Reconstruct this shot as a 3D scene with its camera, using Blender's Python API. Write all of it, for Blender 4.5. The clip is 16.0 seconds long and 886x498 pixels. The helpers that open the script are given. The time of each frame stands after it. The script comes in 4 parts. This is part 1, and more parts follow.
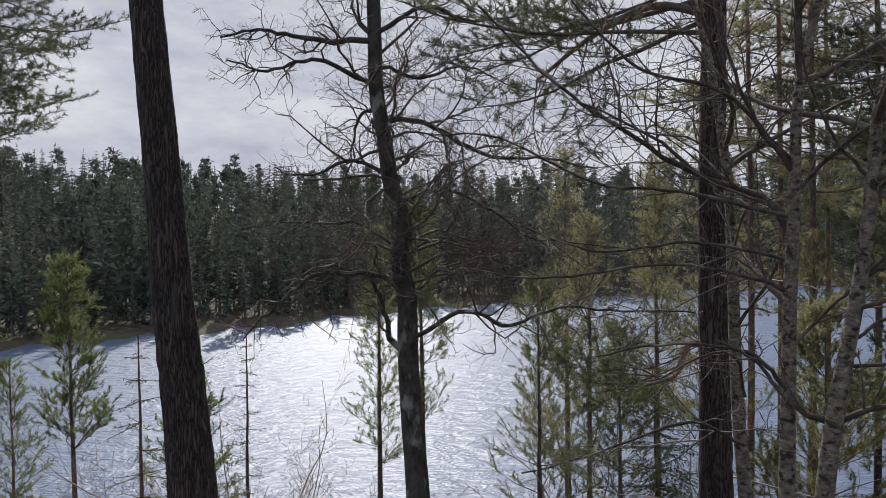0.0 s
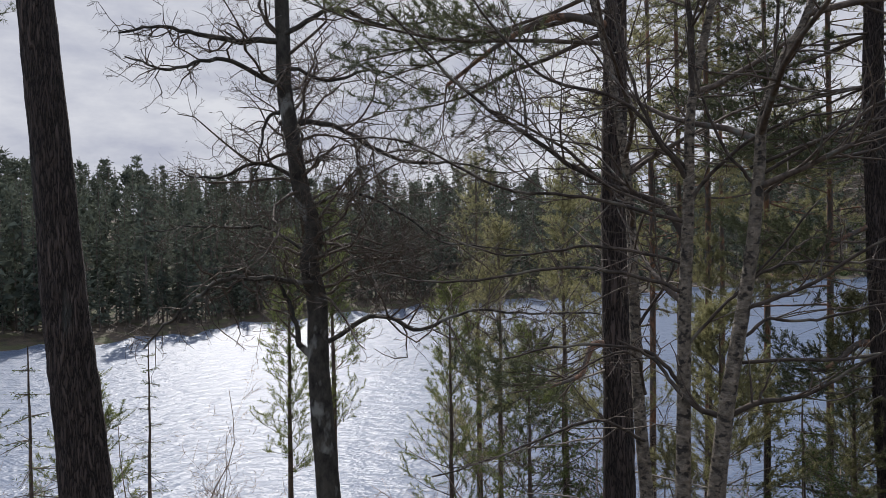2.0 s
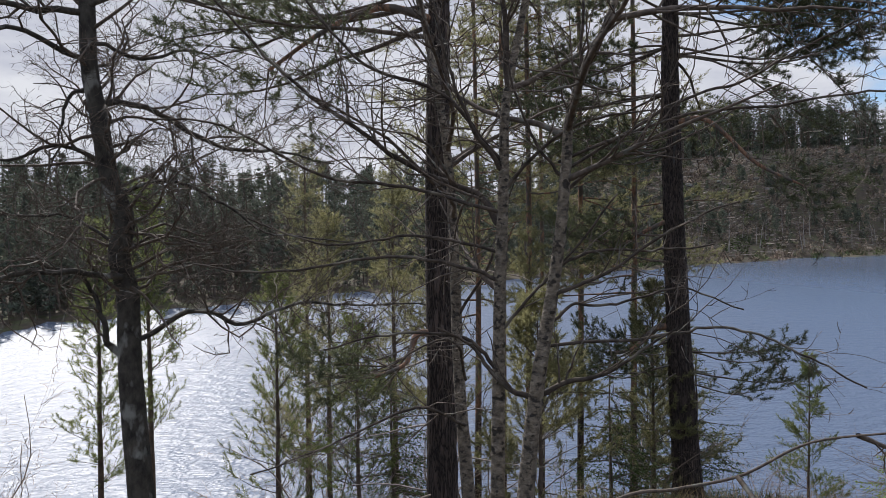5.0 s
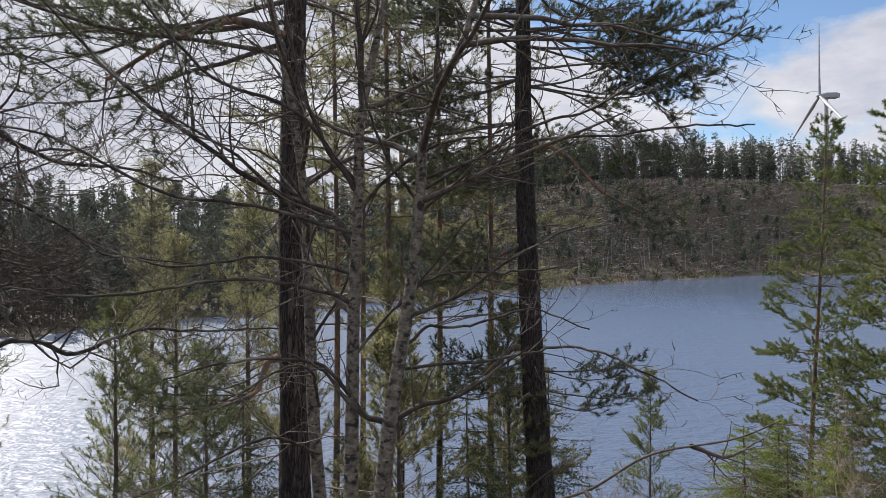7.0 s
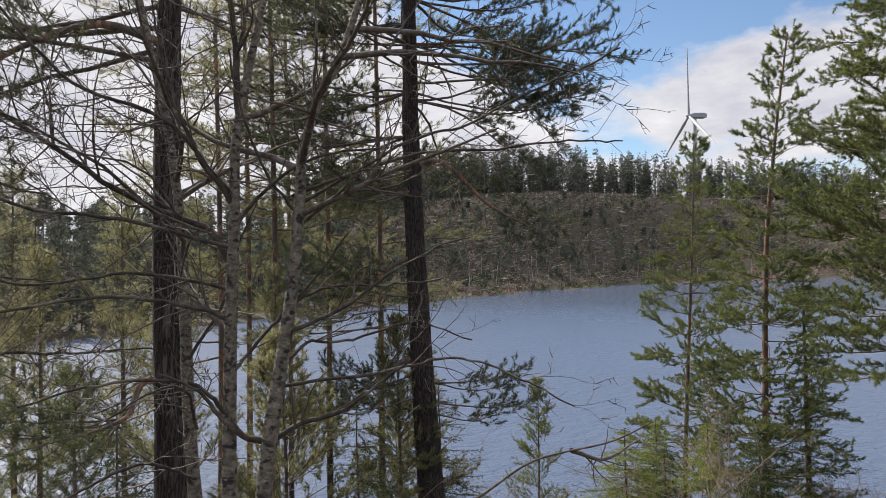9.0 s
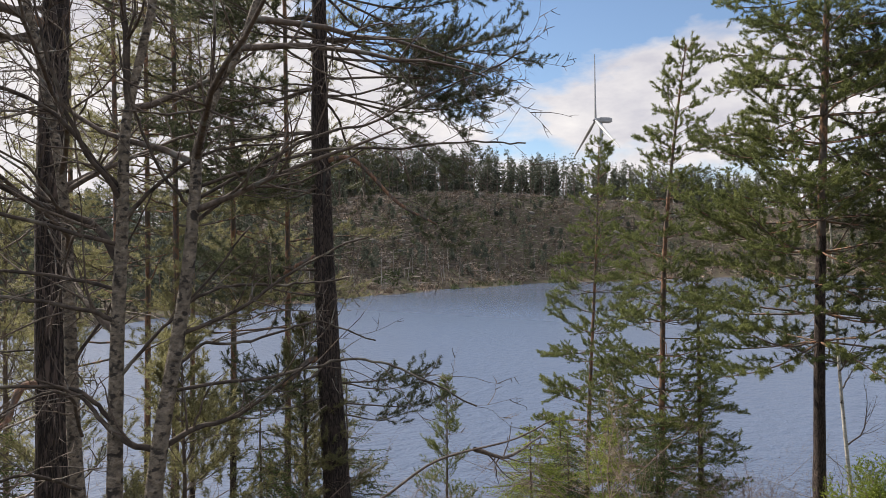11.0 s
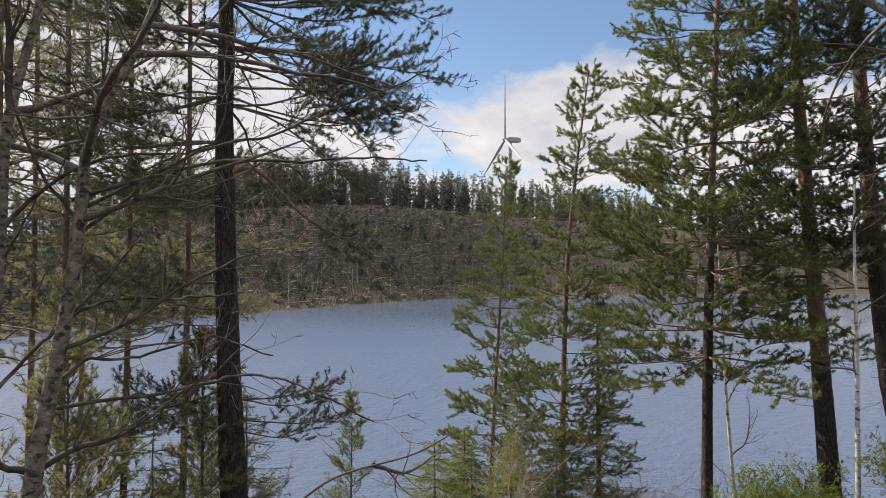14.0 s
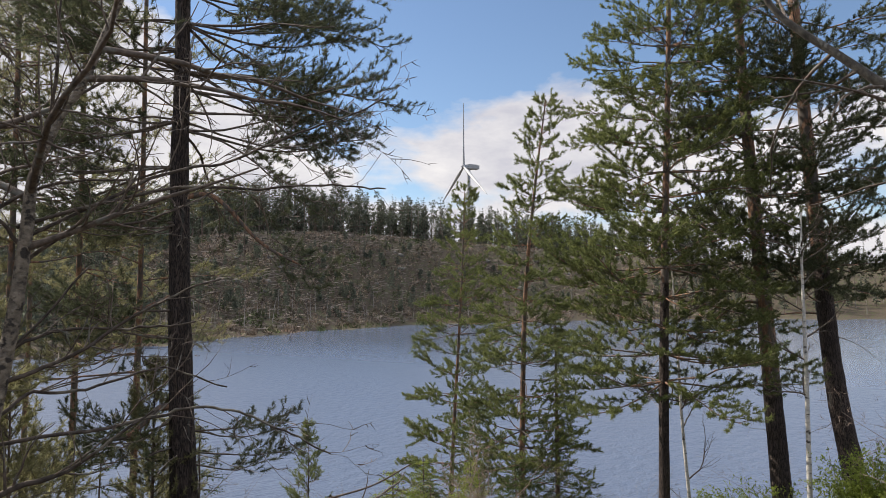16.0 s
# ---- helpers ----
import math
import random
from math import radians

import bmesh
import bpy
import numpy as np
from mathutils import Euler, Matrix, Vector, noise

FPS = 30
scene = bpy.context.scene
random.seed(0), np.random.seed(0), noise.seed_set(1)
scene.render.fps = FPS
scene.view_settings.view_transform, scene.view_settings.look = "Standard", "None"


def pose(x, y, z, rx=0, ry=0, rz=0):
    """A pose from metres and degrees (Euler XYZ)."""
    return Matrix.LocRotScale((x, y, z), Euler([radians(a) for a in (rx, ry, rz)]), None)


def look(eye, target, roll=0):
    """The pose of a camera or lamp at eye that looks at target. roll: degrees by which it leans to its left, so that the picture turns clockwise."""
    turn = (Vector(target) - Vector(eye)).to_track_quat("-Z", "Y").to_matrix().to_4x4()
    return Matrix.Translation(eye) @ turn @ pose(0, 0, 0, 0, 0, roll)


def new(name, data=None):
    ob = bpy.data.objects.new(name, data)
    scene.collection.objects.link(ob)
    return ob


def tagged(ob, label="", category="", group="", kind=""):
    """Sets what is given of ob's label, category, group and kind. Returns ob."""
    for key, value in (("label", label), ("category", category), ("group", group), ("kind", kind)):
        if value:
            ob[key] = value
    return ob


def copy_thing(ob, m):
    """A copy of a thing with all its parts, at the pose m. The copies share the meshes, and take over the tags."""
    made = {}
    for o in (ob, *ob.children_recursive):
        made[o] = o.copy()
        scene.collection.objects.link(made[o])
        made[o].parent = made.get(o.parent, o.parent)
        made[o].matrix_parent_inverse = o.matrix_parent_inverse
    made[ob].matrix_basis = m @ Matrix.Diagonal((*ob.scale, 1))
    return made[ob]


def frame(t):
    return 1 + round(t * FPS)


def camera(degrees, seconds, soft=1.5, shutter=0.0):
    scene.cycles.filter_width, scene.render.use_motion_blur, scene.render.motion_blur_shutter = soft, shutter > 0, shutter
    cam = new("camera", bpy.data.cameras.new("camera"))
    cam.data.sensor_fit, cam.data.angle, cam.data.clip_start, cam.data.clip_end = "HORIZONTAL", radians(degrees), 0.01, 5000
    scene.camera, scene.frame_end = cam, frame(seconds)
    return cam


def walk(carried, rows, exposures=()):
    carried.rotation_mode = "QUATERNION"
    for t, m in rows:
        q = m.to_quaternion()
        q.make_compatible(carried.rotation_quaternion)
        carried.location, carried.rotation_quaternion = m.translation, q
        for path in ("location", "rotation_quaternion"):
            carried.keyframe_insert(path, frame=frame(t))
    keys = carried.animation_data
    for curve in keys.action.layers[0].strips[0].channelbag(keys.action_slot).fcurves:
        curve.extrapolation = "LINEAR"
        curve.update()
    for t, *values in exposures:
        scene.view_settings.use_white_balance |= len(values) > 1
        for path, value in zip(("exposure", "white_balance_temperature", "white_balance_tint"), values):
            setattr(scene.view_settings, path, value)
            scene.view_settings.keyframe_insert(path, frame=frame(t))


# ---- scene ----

cam = camera(63.4, 16.0, soft=0.8)
PATH = [
    (0, (0.049, 0.15, 9.042), (0.049, 2.149, 9.005), -0.9),
    (0.5, (0.052, 0.153, 9.041), (0.106, 2.152, 9.009), -0.8),
    (1, (0.062, 0.154, 9.043), (0.171, 2.151, 9.016), -0.9),
    (1.5, (0.064, 0.153, 9.044), (0.238, 2.145, 9.017), -0.9),
    (2, (0.07, 0.153, 9.044), (0.311, 2.138, 9.014), -1.0),
    (2.5, (0.083, 0.153, 9.044), (0.393, 2.129, 9.011), -1.1),
    (3, (0.094, 0.16, 9.051), (0.474, 2.123, 9.011), -1.3),
    (3.5, (0.102, 0.162, 9.046), (0.553, 2.11, 9.0), -1.2),
    (6, (0.168, 0.173, 9.008), (1.031, 1.977, 8.975), -0.6),
    (6.5, (0.185, 0.187, 9.006), (1.137, 1.946, 8.995), -0.6),
    (7, (0.195, 0.203, 9.011), (1.23, 1.914, 9.018), -0.4),
    (7.5, (0.188, 0.186, 9.008), (1.295, 1.851, 9.032), -0.6),
    (8, (0.204, 0.197, 9.009), (1.375, 1.819, 9.045), -0.7),
    (8.5, (0.219, 0.178, 9.004), (1.446, 1.757, 9.045), -1.0),
    (9, (0.241, 0.179, 9.008), (1.52, 1.715, 9.048), -1.1),
    (9.5, (0.256, 0.18, 9.01), (1.587, 1.673, 9.046), -1.1),
    (12, (0.309, 0.164, 9.021), (1.831, 1.462, 9.058), -0.3),
    (12.5, (0.305, 0.143, 9.016), (1.854, 1.408, 9.06), -0.2),
    (13, (0.309, 0.145, 9.014), (1.884, 1.377, 9.066), -0.1),
    (13.5, (0.315, 0.153, 9.015), (1.912, 1.355, 9.075), 0.0),
    (14, (0.307, 0.12, 9.02), (1.923, 1.295, 9.091), 0.1),
    (14.5, (0.314, 0.134, 9.014), (1.95, 1.282, 9.1), -0.0),
    (15, (0.305, 0.122, 9.02), (1.957, 1.245, 9.125), -0.0),
    (15.5, (0.319, 0.136, 9.022), (1.985, 1.235, 9.148), -0.1),
    (16, (0.32, 0.126, 9.03), (1.998, 1.205, 9.174), -0.1),
]
walk(cam, [(t, look(eye, aim, lean)) for t, eye, aim, lean in PATH], exposures=((0, 0.50, 6250, 12), (4, 0.56, 6250, 12), (8, 0.84, 6500, 11), (12, 0.94, 7000, 13), (16, 0.90, 6850, 12)))

# ---- light: spring sun ahead and to the left, broken cloud ----
SUN_BEARING, SUN_HEIGHT = 8.0, 38.0          # degrees left of +y, degrees above the horizon
world = bpy.data.worlds.new("sky")
scene.world = world
world.use_nodes = True
wn, wl = world.node_tree.nodes, world.node_tree.links
wn.clear()


def wnode(kind, **values):
    n = wn.new(kind)
    for k, v in values.items():
        n.inputs[k].default_value = v
    return n


def wmath(op, a, b=0.0, clamp=False):
    n = wn.new("ShaderNodeMath")
    n.operation, n.use_clamp = op, clamp
    for i, v in enumerate((a, b)):
        if isinstance(v, (int, float)):
            n.inputs[i].default_value = v
        else:
            wl.new(v, n.inputs[i])
    return n.outputs[0]


sky = wn.new("ShaderNodeTexSky")
sky.sky_type, sky.sun_disc = "NISHITA", False
sky.sun_elevation, sky.sun_rotation = radians(SUN_HEIGHT), radians(-SUN_BEARING)
sky.air_density, sky.dust_density, sky.ozone_density = 1.0, 0.15, 3.5
coord = wn.new("ShaderNodeTexCoord")
split = wn.new("ShaderNodeSeparateXYZ")
wl.new(coord.outputs["Generated"], split.inputs[0])
sq = wn.new("ShaderNodeMapping")
sq.inputs["Scale"].default_value = (1.0, 1.0, 2.6)
sq.inputs["Location"].default_value = (0.3, 0.15, 0.0)
wl.new(coord.outputs["Generated"], sq.inputs[0])
puff = wnode("ShaderNodeTexNoise", Scale=4.6, Detail=8.0, Roughness=0.56)
wl.new(sq.outputs[0], puff.inputs["Vector"])
# cloud is thickest round the sun's bearing in a bank low down and, added out of view, overhead; between them lies a
# belt of clear blue
toward = wmath("ADD", wmath("MULTIPLY", split.outputs[0], -math.sin(radians(SUN_BEARING))), wmath("MULTIPLY", split.outputs[1], math.cos(radians(SUN_BEARING))))
veil = wmath("MULTIPLY", wmath("SUBTRACT", toward, 0.52, True), 1.5)
bank = wmath("MINIMUM", wmath("MULTIPLY", wmath("SUBTRACT", 0.275, split.outputs[2]), 4.0), 0.2)
# unseen overhead cloud, added to brighten the water's reflection and the ambient light
high = wmath("MINIMUM", wmath("MULTIPLY", wmath("SUBTRACT", split.outputs[2], 0.42, True), 2.5), 0.30)
dens = wmath("ADD", wmath("ADD", wmath("ADD", puff.outputs["Fac"], veil), wmath("MAXIMUM", bank, -0.16)), high)
fac = wmath("MULTIPLY", wmath("SUBTRACT", dens, 0.545), 7.0, True)
shade = wnode("ShaderNodeTexNoise", Scale=5.5, Detail=6.0, Roughness=0.6)
wl.new(sq.outputs[0], shade.inputs["Vector"])
cloudmix = wn.new("ShaderNodeMix")
cloudmix.data_type = "RGBA"
cloudmix.inputs[6].default_value, cloudmix.inputs[7].default_value = (4.0, 4.15, 4.8, 1), (6.3, 6.35, 6.5, 1)
wl.new(wmath("MULTIPLY", wmath("SUBTRACT", shade.outputs["Fac"], 0.34), 3.2, True), cloudmix.inputs[0])
skymix = wn.new("ShaderNodeMix")
skymix.data_type = "RGBA"
wl.new(fac, skymix.inputs[0])
wl.new(sky.outputs[0], skymix.inputs[6])
# added fill light: the unseen cloud overhead is made brighter than the grey-bellied bank
lit = wn.new("ShaderNodeMix")
lit.data_type, lit.blend_type = "RGBA", "MULTIPLY"
lit.inputs[0].default_value = 1.0
gain = wmath("ADD", 1.0, wmath("MULTIPLY", wmath("MULTIPLY", wmath("SUBTRACT", split.outputs[2], 0.42, True), 4.0, True), 0.95))
wl.new(cloudmix.outputs[2], lit.inputs[6])
wl.new(gain, lit.inputs[7])
wl.new(lit.outputs[2], skymix.inputs[7])
back = wnode("ShaderNodeBackground", Strength=0.08)
wl.new(skymix.outputs[2], back.inputs[0])
wl.new(back.outputs[0], wn.new("ShaderNodeOutputWorld").inputs[0])

sun = new("sun", bpy.data.lights.new("sun", "SUN"))
sun.data.energy, sun.data.angle, sun.data.color = 3.4, radians(0.53), (1.0, 0.95, 0.87)
ce = math.cos(radians(SUN_HEIGHT))
sun.matrix_world = look((-math.sin(radians(SUN_BEARING)) * ce * 50, math.cos(radians(SUN_BEARING)) * ce * 50, math.sin(radians(SUN_HEIGHT)) * 50 + 9), (0, 0, 9))


# ---- materials ----
def surface(name, dark, light, scale=8.0, stretch=(1, 1, 1), rough=0.85, bump=0.4, depth=0.02, spots=None, spot_scale=2.0, spot_cut=0.58, metal=0.0, island=0.0, glow=0.0, kind="NOISE"):
    """A mottled surface: two scales of colour, relief, and patches of a third colour."""
    m = bpy.data.materials.new(name)
    m.use_nodes = True
    n, l = m.node_tree.nodes, m.node_tree.links
    p = n["Principled BSDF"]
    p.inputs["Roughness"].default_value, p.inputs["Metallic"].default_value = rough, metal
    p.inputs["Specular IOR Level"].default_value = 0.15 if glow else 0.4
    tc, mp = n.new("ShaderNodeTexCoord"), n.new("ShaderNodeMapping")
    mp.inputs["Scale"].default_value = stretch
    l.new(tc.outputs["Object"], mp.inputs[0])
    if kind == "NOISE":
        t = n.new("ShaderNodeTexNoise")
        t.inputs["Detail"].default_value, t.inputs["Roughness"].default_value = 8.0, 0.62
        height = t.outputs["Fac"]
    else:
        t = n.new("ShaderNodeTexVoronoi")
        t.feature = "DISTANCE_TO_EDGE"
        ramp = n.new("ShaderNodeMapRange")
        ramp.inputs[2].default_value = 0.28
        warp, add = n.new("ShaderNodeTexNoise"), n.new("ShaderNodeMix")
        warp.inputs["Scale"].default_value, warp.inputs["Detail"].default_value = scale * 0.8, 5.0
        l.new(mp.outputs[0], warp.inputs["Vector"])
        add.data_type = "VECTOR"
        add.inputs[0].default_value = 0.12
        l.new(mp.outputs[0], add.inputs[4])
        l.new(warp.outputs["Color"], add.inputs[5])
        l.new(add.outputs[1], t.inputs["Vector"])
        l.new(t.outputs["Distance"], ramp.inputs[0])
        height = ramp.outputs[0]
    t.inputs["Scale"].default_value = scale
    if kind == "NOISE":
        l.new(mp.outputs[0], t.inputs["Vector"])
    mix = n.new("ShaderNodeMix")
    mix.data_type = "RGBA"
    mix.inputs[6].default_value, mix.inputs[7].default_value = (*dark, 1), (*light, 1)
    span = n.new("ShaderNodeMapRange")
    span.inputs[1].default_value, span.inputs[2].default_value = (0.3, 0.7) if kind == "NOISE" else (0.0, 0.6)
    l.new(height, span.inputs[0])
    l.new(span.outputs[0], mix.inputs[0])
    out = mix.outputs[2]
    if spots:
        s, r, m2 = n.new("ShaderNodeTexNoise"), n.new("ShaderNodeMapRange"), n.new("ShaderNodeMix")
        s.inputs["Scale"].default_value, s.inputs["Detail"].default_value = spot_scale, 5.0
        l.new(mp.outputs[0], s.inputs["Vector"])
        r.inputs[1].default_value, r.inputs[2].default_value = spot_cut - 0.04, spot_cut + 0.04
        l.new(s.outputs["Fac"], r.inputs[0])
        m2.data_type = "RGBA"
        l.new(r.outputs[0], m2.inputs[0])
        l.new(out, m2.inputs[6])
        m2.inputs[7].default_value = (*spots, 1)
        out = m2.outputs[2]
    if island:
        g, h = n.new("ShaderNodeNewGeometry"), n.new("ShaderNodeHueSaturation")
        r = n.new("ShaderNodeMapRange")
        r.inputs[3].default_value, r.inputs[4].default_value = 1.0 - island, 1.0 + island
        l.new(g.outputs["Random Per Island"], r.inputs[0])
        l.new(r.outputs[0], h.inputs["Value"])
        l.new(out, h.inputs["Color"])
        out = h.outputs[0]
    l.new(out, p.inputs["Base Color"])
    if bump:
        b = n.new("ShaderNodeBump")
        b.inputs["Strength"].default_value, b.inputs["Distance"].default_value = bump, depth
        l.new(height, b.inputs["Height"])
        l.new(b.outputs[0], p.inputs["Normal"])
    if glow:
        # thin leaves let light through
        tr, ms = n.new("ShaderNodeBsdfTranslucent"), n.new("ShaderNodeMixShader")
        l.new(out, tr.inputs[0])
        ms.inputs[0].default_value = glow
        l.new(p.outputs[0], ms.inputs[1])
        l.new(tr.outputs[0], ms.inputs[2])
        l.new(ms.outputs[0], n["Material Output"].inputs[0])
    return m


PINE_BARK = surface("pine_bark", (0.012, 0.009, 0.008), (0.105, 0.078, 0.067), 34, (1, 1, 0.13), 0.95, 1.0, 0.03, (0.10, 0.10, 0.09), 6, 0.66, kind="PLATES")
PINE_UPPER = surface("orange_pine_bark", (0.085, 0.05, 0.034), (0.36, 0.20, 0.125), 26, (1, 1, 0.4), 0.9, 1.0, 0.02, (0.11, 0.092, 0.078), 7, 0.5)
BIRCH_BARK = surface("birch_bark", (0.05, 0.04, 0.032), (0.32, 0.265, 0.20), 26, (1, 1, 1.4), 0.8, 1.0, 0.03, (0.04, 0.033, 0.027), 24, 0.58)
WHITE_BARK = surface("white_birch_bark", (0.34, 0.32, 0.29), (0.66, 0.63, 0.58), 14, (1, 1, 2.5), 0.75, 0.4, 0.008, (0.05, 0.045, 0.04), 7, 0.63)
ASPEN_BARK = surface("dark_mossy_bark", (0.02, 0.018, 0.016), (0.10, 0.09, 0.075), 14, (1, 1, 0.6), 0.92, 0.9, 0.02, (0.24, 0.24, 0.22), 5, 0.63)
TWIG = surface("twig_bark", (0.04, 0.03, 0.024), (0.17, 0.13, 0.10), 30, (1, 1, 1), 0.8, 0.3, 0.004, (0.15, 0.145, 0.125), 9, 0.62)
TWIG_BROWN = surface("shrub_twig", (0.12, 0.085, 0.065), (0.40, 0.30, 0.23), 30, (1, 1, 1), 0.7, 0.0)
BIRCH_LIMB = surface("birch_limb_bark", (0.019, 0.015, 0.012), (0.105, 0.08, 0.062), 22, (1, 1, 1), 0.9, 0.5, 0.006, (0.16, 0.14, 0.11), 5, 0.6)
YOUNG_BARK = surface("young_bark", (0.05, 0.038, 0.03), (0.17, 0.125, 0.095), 20, (1, 1, 0.5), 0.85, 0.5, 0.006)
HEATH = surface("heather_and_brush", (0.085, 0.066, 0.052), (0.40, 0.31, 0.235), 0.16, (1, 1, 1), 0.9, 0.0, 0.0, (0.10, 0.12, 0.055), 0.07, 0.54, island=0.6, glow=0.1)
DEAD_WOOD = surface("dead_wood", (0.16, 0.13, 0.11), (0.42, 0.36, 0.30), 25, (1, 1, 1), 0.8, 0.3, 0.005)
PINE_NEEDLE = surface("pine_needle", (0.055, 0.066, 0.038), (0.145, 0.155, 0.082), 1.6, (1, 1, 1), 0.5, 0.0, island=0.35, glow=0.45)
YOUNG_NEEDLE = surface("young_pine_needle", (0.088, 0.112, 0.045), (0.22, 0.24, 0.09), 1.8, (1, 1, 1), 0.5, 0.0, island=0.35, glow=0.65)
# lit copy of the pine needle: sunlight put into a paler olive colour
SUNLIT_NEEDLE = surface("sunlit_pine_needle", (0.15, 0.15, 0.075), (0.33, 0.31, 0.16), 1.8, (1, 1, 1), 0.5, 0.0, island=0.35, glow=0.65)
SPRUCE_NEEDLE = surface("spruce_needle", (0.045, 0.07, 0.025), (0.12, 0.155, 0.05), 1.8, (1, 1, 1), 0.5, 0.0, island=0.3, glow=0.45)
FRESH_NEEDLE = surface("fresh_spruce_needle", (0.15, 0.20, 0.035), (0.31, 0.36, 0.08), 2.0, (1, 1, 1), 0.5, 0.0, island=0.3, glow=0.45)
# distance haze is painted into these needles: paler and greyer than the near ones
HAZED_NEEDLE = surface("hazed_conifer_needle", (0.075, 0.088, 0.07), (0.155, 0.168, 0.12), 0.35, (1, 1, 1), 1.0, 0.0, island=0.4, glow=0.2)
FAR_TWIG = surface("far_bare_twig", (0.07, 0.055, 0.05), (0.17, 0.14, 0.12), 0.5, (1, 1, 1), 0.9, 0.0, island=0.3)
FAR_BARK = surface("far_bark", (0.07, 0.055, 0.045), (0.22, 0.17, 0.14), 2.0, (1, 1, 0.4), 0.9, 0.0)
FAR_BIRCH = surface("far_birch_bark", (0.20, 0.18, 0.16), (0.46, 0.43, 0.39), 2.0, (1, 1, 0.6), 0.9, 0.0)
EARTH = surface("forest_floor", (0.025, 0.020, 0.014), (0.105, 0.078, 0.052), 1.1, (1, 1, 1), 0.95, 0.8, 0.12, (0.06, 0.062, 0.025), 0.5, 0.55)
GRASS = surface("dry_grass", (0.16, 0.12, 0.06), (0.42, 0.33, 0.18), 3.0, (1, 1, 1), 0.8, 0.0, island=0.3, glow=0.3)
ROCK = surface("grey_rock", (0.09, 0.085, 0.08), (0.22, 0.205, 0.19), 3.0, (1, 1, 1), 0.9, 0.7, 0.08, (0.10, 0.11, 0.05), 1.5, 0.6)
WHITE_PAINT = surface("white_turbine_paint", (0.32, 0.33, 0.35), (0.38, 0.39, 0.40), 0.2, (1, 1, 1), 0.45, 0.0)
GREY_PAINT = surface("grey_mast_paint", (0.25, 0.26, 0.27), (0.35, 0.36, 0.37), 0.2, (1, 1, 1), 0.5, 0.0)

WATER = bpy.data.materials.new("lake_water")
WATER.use_nodes = True
n, l = WATER.node_tree.nodes, WATER.node_tree.links
p = n["Principled BSDF"]
# paler than real lake water: some sky reflection is put into the base colour
p.inputs["Base Color"].default_value = (0.09, 0.12, 0.18, 1)
p.inputs["Roughness"].default_value, p.inputs["IOR"].default_value = 0.43, 1.33
tc = n.new("ShaderNodeTexCoord")
# the wind drops in the lee of the felled slope: calmer water, smaller waves there
where, calm, dull = n.new("ShaderNodeSeparateXYZ"), n.new("ShaderNodeMapRange"), n.new("ShaderNodeMapRange")
l.new(tc.outputs["Object"], where.inputs[0])
for node, span in ((calm, (25, 130, 1.0, 0.25)), (dull, (25, 130, 0.43, 0.16))):
    for i, v in enumerate(span):
        node.inputs[i + 1].default_value = v
    l.new(where.outputs[0], node.inputs[0])
l.new(dull.outputs[0], p.inputs["Roughness"])
waves = []
for size, hi, sx in ((0.7, 0.09, 0.6), (2.8, 0.032, 0.7), (0.06, 0.06, 0.5)):
    mp, t, b = n.new("ShaderNodeMapping"), n.new("ShaderNodeTexNoise"), n.new("ShaderNodeBump")
    mp.inputs["Scale"].default_value = (sx, 1, 1)
    mp.inputs["Rotation"].default_value = (0, 0, radians(25))
    t.inputs["Scale"].default_value, t.inputs["Detail"].default_value = size * 2.2, 3.0
    size_here = n.new("ShaderNodeMath")
    size_here.operation = "MULTIPLY"
    size_here.inputs[1].default_value = hi * 2.0
    l.new(calm.outputs[0], size_here.inputs[0])
    l.new(size_here.outputs[0], b.inputs["Distance"])
    l.new(tc.outputs["Object"], mp.inputs[0])
    l.new(mp.outputs[0], t.inputs["Vector"])
    l.new(t.outputs["Fac"], b.inputs["Height"])
    if waves:
        l.new(waves[-1].outputs[0], b.inputs["Normal"])
    waves.append(b)
l.new(waves[-1].outputs[0], p.inputs["Normal"])


